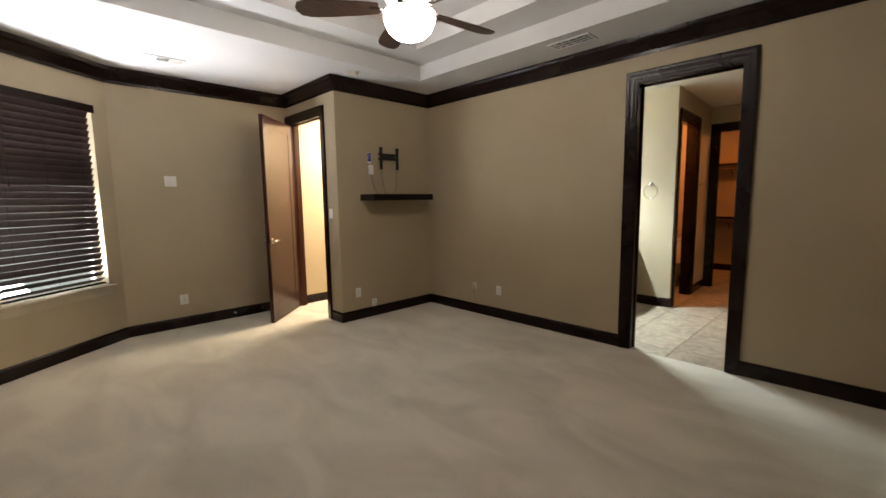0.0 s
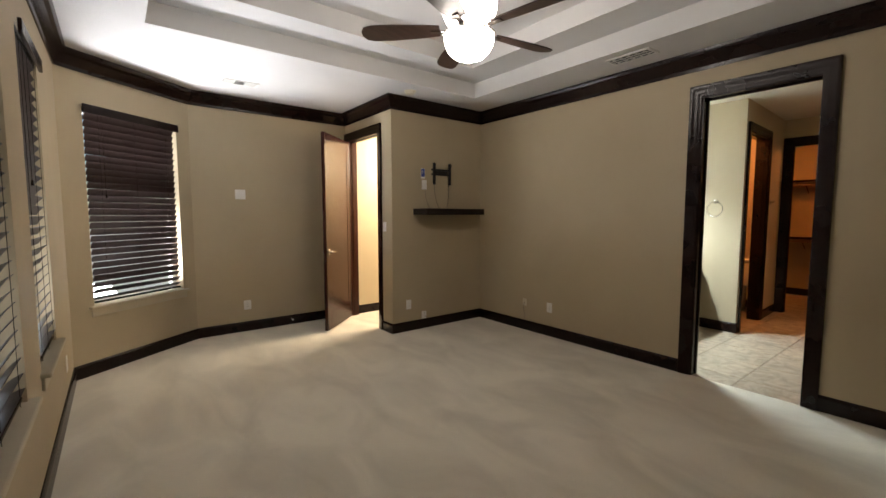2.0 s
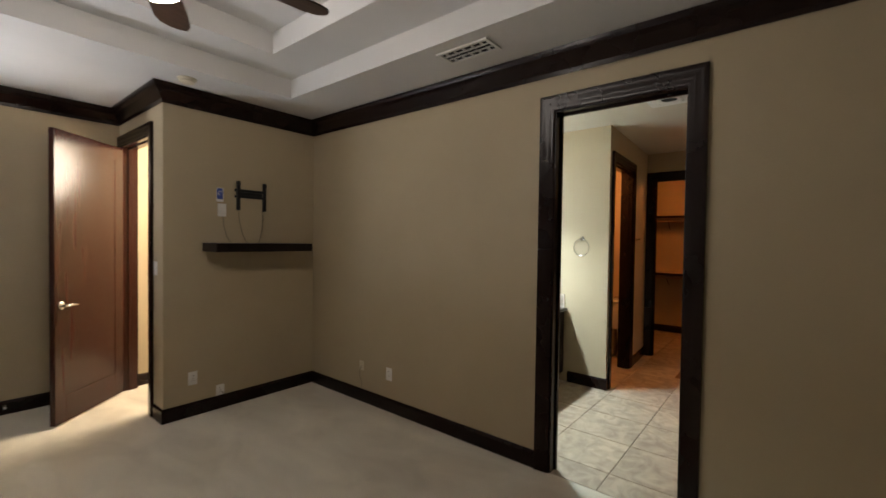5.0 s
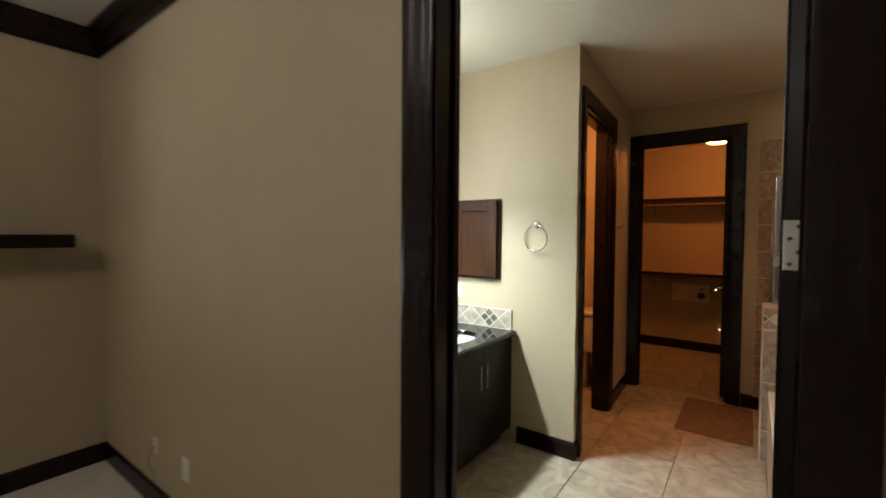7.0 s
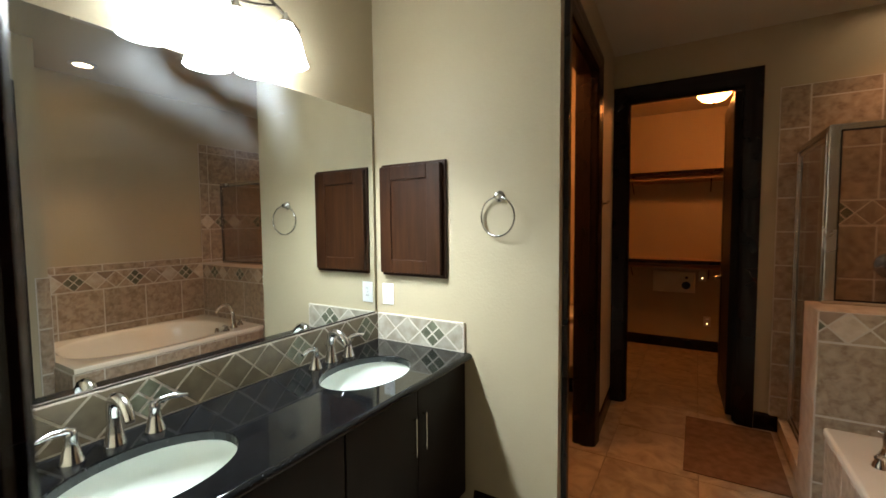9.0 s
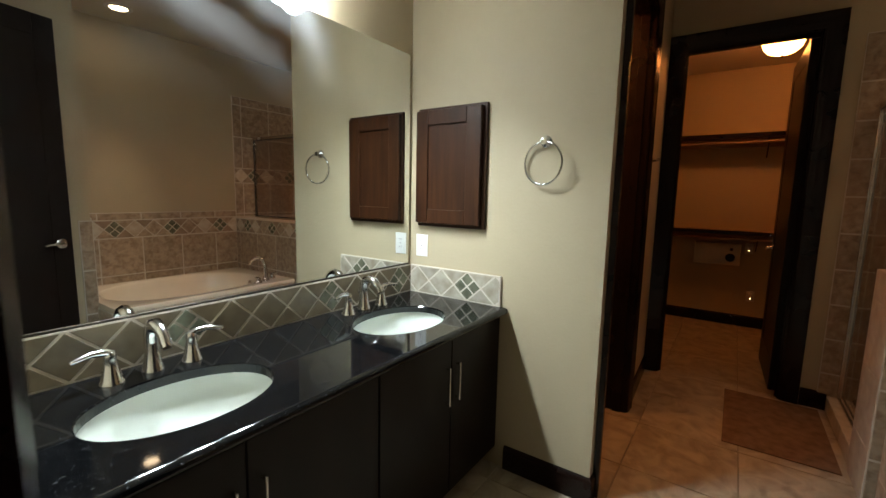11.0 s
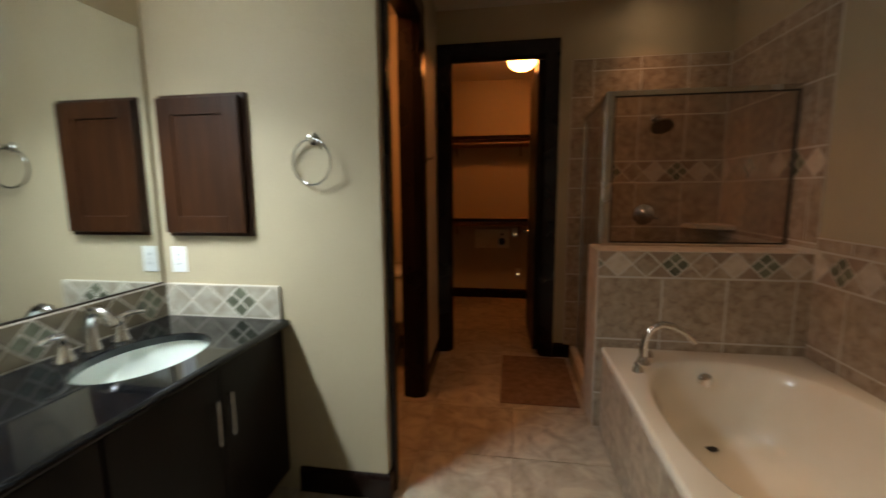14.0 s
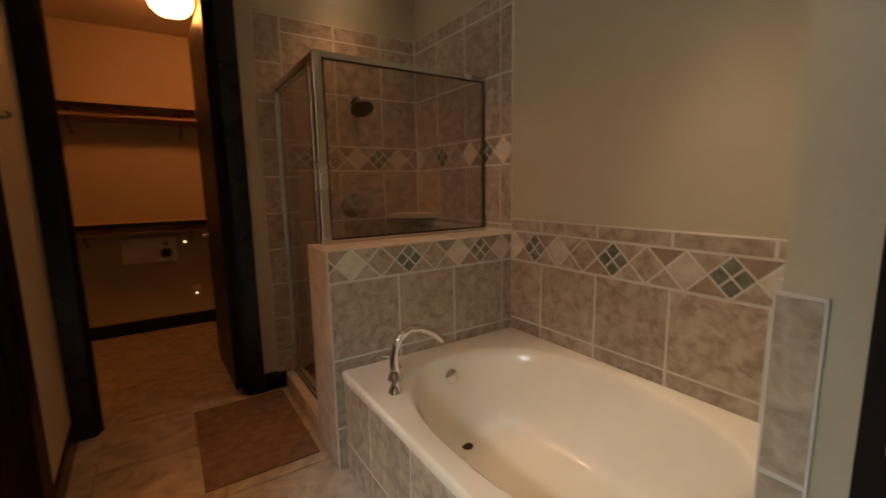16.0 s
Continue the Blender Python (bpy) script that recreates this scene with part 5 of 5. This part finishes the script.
def shrink(pts, g):
    """Move every edge of a convex outline inward by g."""
    k = len(pts)
    area = sum(pts[i][0] * pts[(i + 1) % k][1] - pts[(i + 1) % k][0] * pts[i][1] for i in range(k))
    if area < 0:
        pts = pts[::-1]
    lines = []
    for p, q in zip(pts, pts[1:] + pts[:1]):
        d = math.hypot(q[0] - p[0], q[1] - p[1])
        nx, ny = -(q[1] - p[1]) / d, (q[0] - p[0]) / d
        lines.append((nx, ny, nx * p[0] + ny * p[1] + g))
    out = []
    for (a, b, c), (d, e, f) in zip(lines[-1:] + lines[:-1], lines):
        det = a * e - b * d
        if abs(det) < 1e-6:
            return []
        out.append(((c * e - b * f) / det, (a * f - c * d) / det))
    area2 = sum(out[i][0] * out[(i + 1) % k][1] - out[(i + 1) % k][0] * out[i][1] for i in range(k)) / 2
    return out if 0.0002 < area2 < abs(area) / 2 else []


def lay_outline(parent, m, pts, t, mat):
    k = len(pts)
    cx, cy = sum(p[0] for p in pts) / k, sum(p[1] for p in pts) / k
    rel = [(round(x - cx, 4), round(y - cy, 4)) for x, y in pts]
    key = (tuple(rel), t, mat.name)
    if key not in cache:
        e = 0.002
        inner = [(x * (1 - e / max(0.01, math.hypot(x, y))), y * (1 - e / max(0.01, math.hypot(x, y)))) for x, y in rel]
        vs = [(x, 0, y) for x, y in rel] + [(x, -t + e, y) for x, y in rel] + [(x, -t, y) for x, y in inner]
        fs = [tuple(range(2 * k, 3 * k))]
        for r in (0, k):
            for i in range(k):
                j = (i + 1) % k
                fs.append((r + i, r + j, r + k + j, r + k + i))
        me = bpy.data.meshes.new("tile")
        me.from_pydata(vs, [], fs)
        b = bmesh.new()
        b.from_mesh(me)
        bmesh.ops.recalc_face_normals(b, faces=b.faces)
        b.to_mesh(me)
        b.free()
        me.materials.append(mat)
        cache[key] = me
    ob = new("tile", cache[key])
    ob.parent = parent
    ob.matrix_basis = m @ Matrix.Translation((cx, 0, cy))


def border(parent, m, u0, u1, v0, v1, start, pitch=0.158, mosaic=(0,), t=0.010, light=None, brown=None, plain=None, every=0):
    """A band of square tiles on their points, cut at its ends; start is where diamond 0 sits. Some are four small green squares."""
    light, brown, plain = light or TILE_LIGHT, brown or TILE_DARK, plain or TILE
    vm, h, half, g = (v0 + v1) / 2, (v1 - v0) / 2, pitch / 2, 0.0035

    def put(pts, mat):
        pts = clip(clip(pts, 0, u0, 1), 0, u1, -1)
        if len(pts) > 2:
            pts = shrink(pts, g)
            if len(pts) > 2:
                lay_outline(parent, m, pts, t, mat)

    i = math.floor((u0 - start) / pitch) - 1
    while start + (i - 1) * pitch < u1:
        c = start + i * pitch
        if i in mosaic or (every and i % every == 0):
            for dx, dz in ((0, 1), (0, -1), (1, 0), (-1, 0)):
                x, z = c + dx * half / 2, vm + dz * h / 2
                put([(x, z - h / 2), (x + half / 2, z), (x, z + h / 2), (x - half / 2, z)], TILE_GREEN)
        else:
            put([(c, v0), (c + half, vm), (c, v1), (c - half, vm)], light if i % 2 else plain)
        put([(c, v1), (c + half, vm), (c + pitch, v1)], brown if i % 2 else plain)
        put([(c, v0), (c + pitch, v0), (c + half, vm)], plain if i % 3 else brown)
        i += 1


def bed(name, m, u0, u1, v0, v1, label, t=0.0085):
    """Mortar bed on which tiles stand, shown in the joints."""
    ob = part(name, moved(box(u0, u1, -t, 0.0, v0, v1), m), GROUT)
    return tagged(ob, label, "wall tile", kind="structure")


# south wall over the tub
b1_m = Matrix(((1, 0, 0, 0), (0, -1, 0, SY), (0, 0, 1, 0), (0, 0, 0, 1)))
b1 = bed("tile_tub_wall", b1_m, 5.08, KX0, 0.40, 1.135, "tan stone-look wall tiles with a diamond border over the tub")
cols = [5.08, 5.313, 5.65, 5.995, 6.334, KX0]
tile_rows(b1, b1_m, cols, [0.42, 0.562, 0.903])
tile_rows(b1, b1_m, cols, [1.067, 1.133])
border(b1, b1_m, 5.08, KX0, 0.905, 1.065, 5.436, 0.158, every=3)
# west end of the tub and the bullnose strip at its corner
we_m = basis((5.08, 0), (0, 1), (-1, 0))
b2 = bed("tile_tub_end", we_m, SY, 0.42, 0.40, 1.135, "tan wall tiles at the tub's end")
tile_rows(b2, we_m, [SY + 0.012, 0.09, 0.418], [0.42, 0.562, 0.903])
border(b2, we_m, SY + 0.012, 0.418, 0.905, 1.065, -0.10, 0.158, every=3)
tile_rows(b2, we_m, [SY + 0.012, 0.09, 0.418], [1.067, 1.133])
ne_m = Matrix(((1, 0, 0, 0), (0, -1, 0, 0.42), (0, 0, 1, 0), (0, 0, 0, 1)))
b3 = bed("tile_corner_strip", ne_m, 5.008, 5.09, 0.0, 1.115, "stone-look bullnose tile strip at the wall's corner")
tile_rows(b3, ne_m, [5.010, 5.090], [0.10, 0.415, 0.745, 1.113])
# tub apron
ap_m = Matrix(((1, 0, 0, 0), (0, -1, 0, TN - 0.004), (0, 0, 1, 0), (0, 0, 0, 1)))
ap = tagged(part("tub_surround", box(TW, TE, 0.43, TN - 0.004, 0, TZ - 0.42), GROUT), "tan tiled tub surround", "tub surround", kind="structure")
part("apron", box(TW - 0.006, TE, TN - 0.03, TN + 0.0045, 0.0, TZ - 0.039), GROUT, ap)
part("apron_end", box(TW - 0.0065, TW + 0.03, 0.42, TN - 0.03, 0.0, TZ - 0.038), GROUT, ap)
tile_rows(ap, ap_m, [TW, 5.26, 5.60, 5.94, 6.28, 6.565], [0.0, 0.150, 0.452])
tile_rows(ap, basis((TW + 0.002, 0), (0, 1), (1, 0)), [0.425, TN], [0.0, 0.150, 0.452])
# half wall: tub face, end face, cap
kw_m = basis((KX0 + 0.008, 0), (0, 1), (1, 0))
cols = [SY + 0.005, -0.192, 0.142, 0.469, KN]
tile_rows(knee, kw_m, cols, [0.0, 0.215, 0.545, 0.903])
border(knee, kw_m, SY + 0.01, KN, 0.905, KZ, -0.035, 0.148, every=3)
kn_m = Matrix(((1, 0, 0, 0), (0, -1, 0, KN - 0.008), (0, 0, 1, 0), (0, 0, 0, 1)))
tile_rows(knee, kn_m, [KX0 + 0.004, KX1 - 0.004], [0.0, 0.255, 0.585, 0.91, KZ], TILE_LIGHT)
cap_m = Matrix(((1, 0, 0, 0), (0, 0, 1, 0), (0, -1, 0, KZ - 0.010), (0, 0, 0, 1)))
tile_rows(knee, cap_m, [KX0, KX1], [SY + 0.012, 0.10, 0.45, KN], TILE_LIGHT)
ki_m = basis((KX1 - 0.008, 0), (0, 1), (-1, 0))
tile_rows(knee, ki_m, [SY + 0.012, 0.05, 0.38, 0.72], [0.02, 0.35, 0.69, KZ])
# curb
cu_m = Matrix(((1, 0, 0, 0), (0, -1, 0, 0.79), (0, 0, 1, 0), (0, 0, 0, 1)))
tile_rows(curb, cu_m, [KX1, 7.18, CX], [0.0, 0.100], TILE_LIGHT)
tile_rows(curb, Matrix(((1, 0, 0, 0), (0, 0, 1, 0), (0, -1, 0, 0.090), (0, 0, 0, 1))), [KX1, 7.18, CX], [0.69, 0.80], TILE_LIGHT)
# shower walls
HT = 2.37
sw_m = b1_m
b4 = bed("tile_shower_side", sw_m, KX0, CX, KZ - 0.05, HT, "tan wall tiles with a diamond border in the shower")
cols = [KX0, 6.665, 7.0, 7.32, CX - 0.012]
tile_rows(b4, sw_m, cols, [1.067, 1.10, 1.44])
border(b4, sw_m, KX0, CX - 0.012, 1.442, 1.60, 6.80, 0.158, every=3)
tile_rows(b4, sw_m, cols, [1.602, 1.94, 2.28, HT])
tile_rows(b4, sw_m, [KX1, 7.0, 7.32, CX - 0.012], [0.03, 0.37, 0.71, 1.045])
sb_m = basis((CX, 0), (0, 1), (1, 0))
b5 = bed("tile_shower_back", sb_m, SY, 0.85, 0.0, HT, "tan wall tiles with a diamond border behind the shower head")
cols = [SY + 0.012, 0.02, 0.35, 0.69]
tile_rows(b5, sb_m, cols, [0.03, 0.37, 0.71, 1.10, 1.44])
border(b5, sb_m, SY + 0.012, 0.69, 1.442, 1.60, 0.06, 0.158, every=3)
tile_rows(b5, sb_m, cols, [1.602, 1.94, 2.28, HT])
tile_rows(b5, sb_m, [0.69, 0.85], [0.03, 0.25, 0.48, 0.71, 0.94, 1.17, 1.40, 1.63, 1.86, 2.09, HT])
# backsplash along the mirror and round the corner, shade painted into the mirror side
bs = tagged(part("backsplash", box(VX0, MX - 0.012, VY - 0.0145, VY - 0.001, CT, 0.975), GROUT), "tiled backsplash of diamonds with green mosaic squares", "backsplash", kind="structure")
bs_m = basis((0, VY - 0.006), (1, 0), (0, 1))
border(bs, bs_m, VX0, MX - 0.012, CT + 0.002, 0.974, 4.639, 0.1525, (0, 4, 7), light=SPLASH_SHADED, brown=SPLASH_SHADED, plain=SPLASH_SHADED)
be = tagged(part("backsplash_end", box(MX - 0.0145, MX - 0.001, 2.300, VY - 0.016, CT, 0.975), GROUT), "tiled backsplash return with one mosaic diamond", "backsplash", kind="structure")
be_m = basis((MX - 0.006, 0), (0, 1), (1, 0))
border(be, be_m, 2.302, VY - 0.016, CT + 0.002, 0.974, 2.487, 0.160, (0,), light=SPLASH_LIT, brown=SPLASH_LIT, plain=SPLASH_LIT)
# floor
FT = 0.500
fl_m = Matrix(((1, 0, 0, 0), (0, 0, 1, 0), (0, -1, 0, -0.006), (0, 0, 0, 1)))
fx = sorted({3.947, *[6.700 + FT * k for k in range(-6, 7) if 3.96 < 6.700 + FT * k < 9.55], 9.57})
fy = sorted({-0.26, *[1.272 + FT * k for k in range(-4, 4) if -0.25 < 1.272 + FT * k < 2.86], 2.87})


def covered(u, v):
    return (4.03 < u < 5.0 and v < 0.3) or (5.2 < u < 6.85 and v < 0.55) or (u > 6.9 and u < 7.6 and v < 0.6)


G = 0.005
tile_rows(bath_floor, fl_m, fx, fy, FLOORTILE, 0.006, covered)
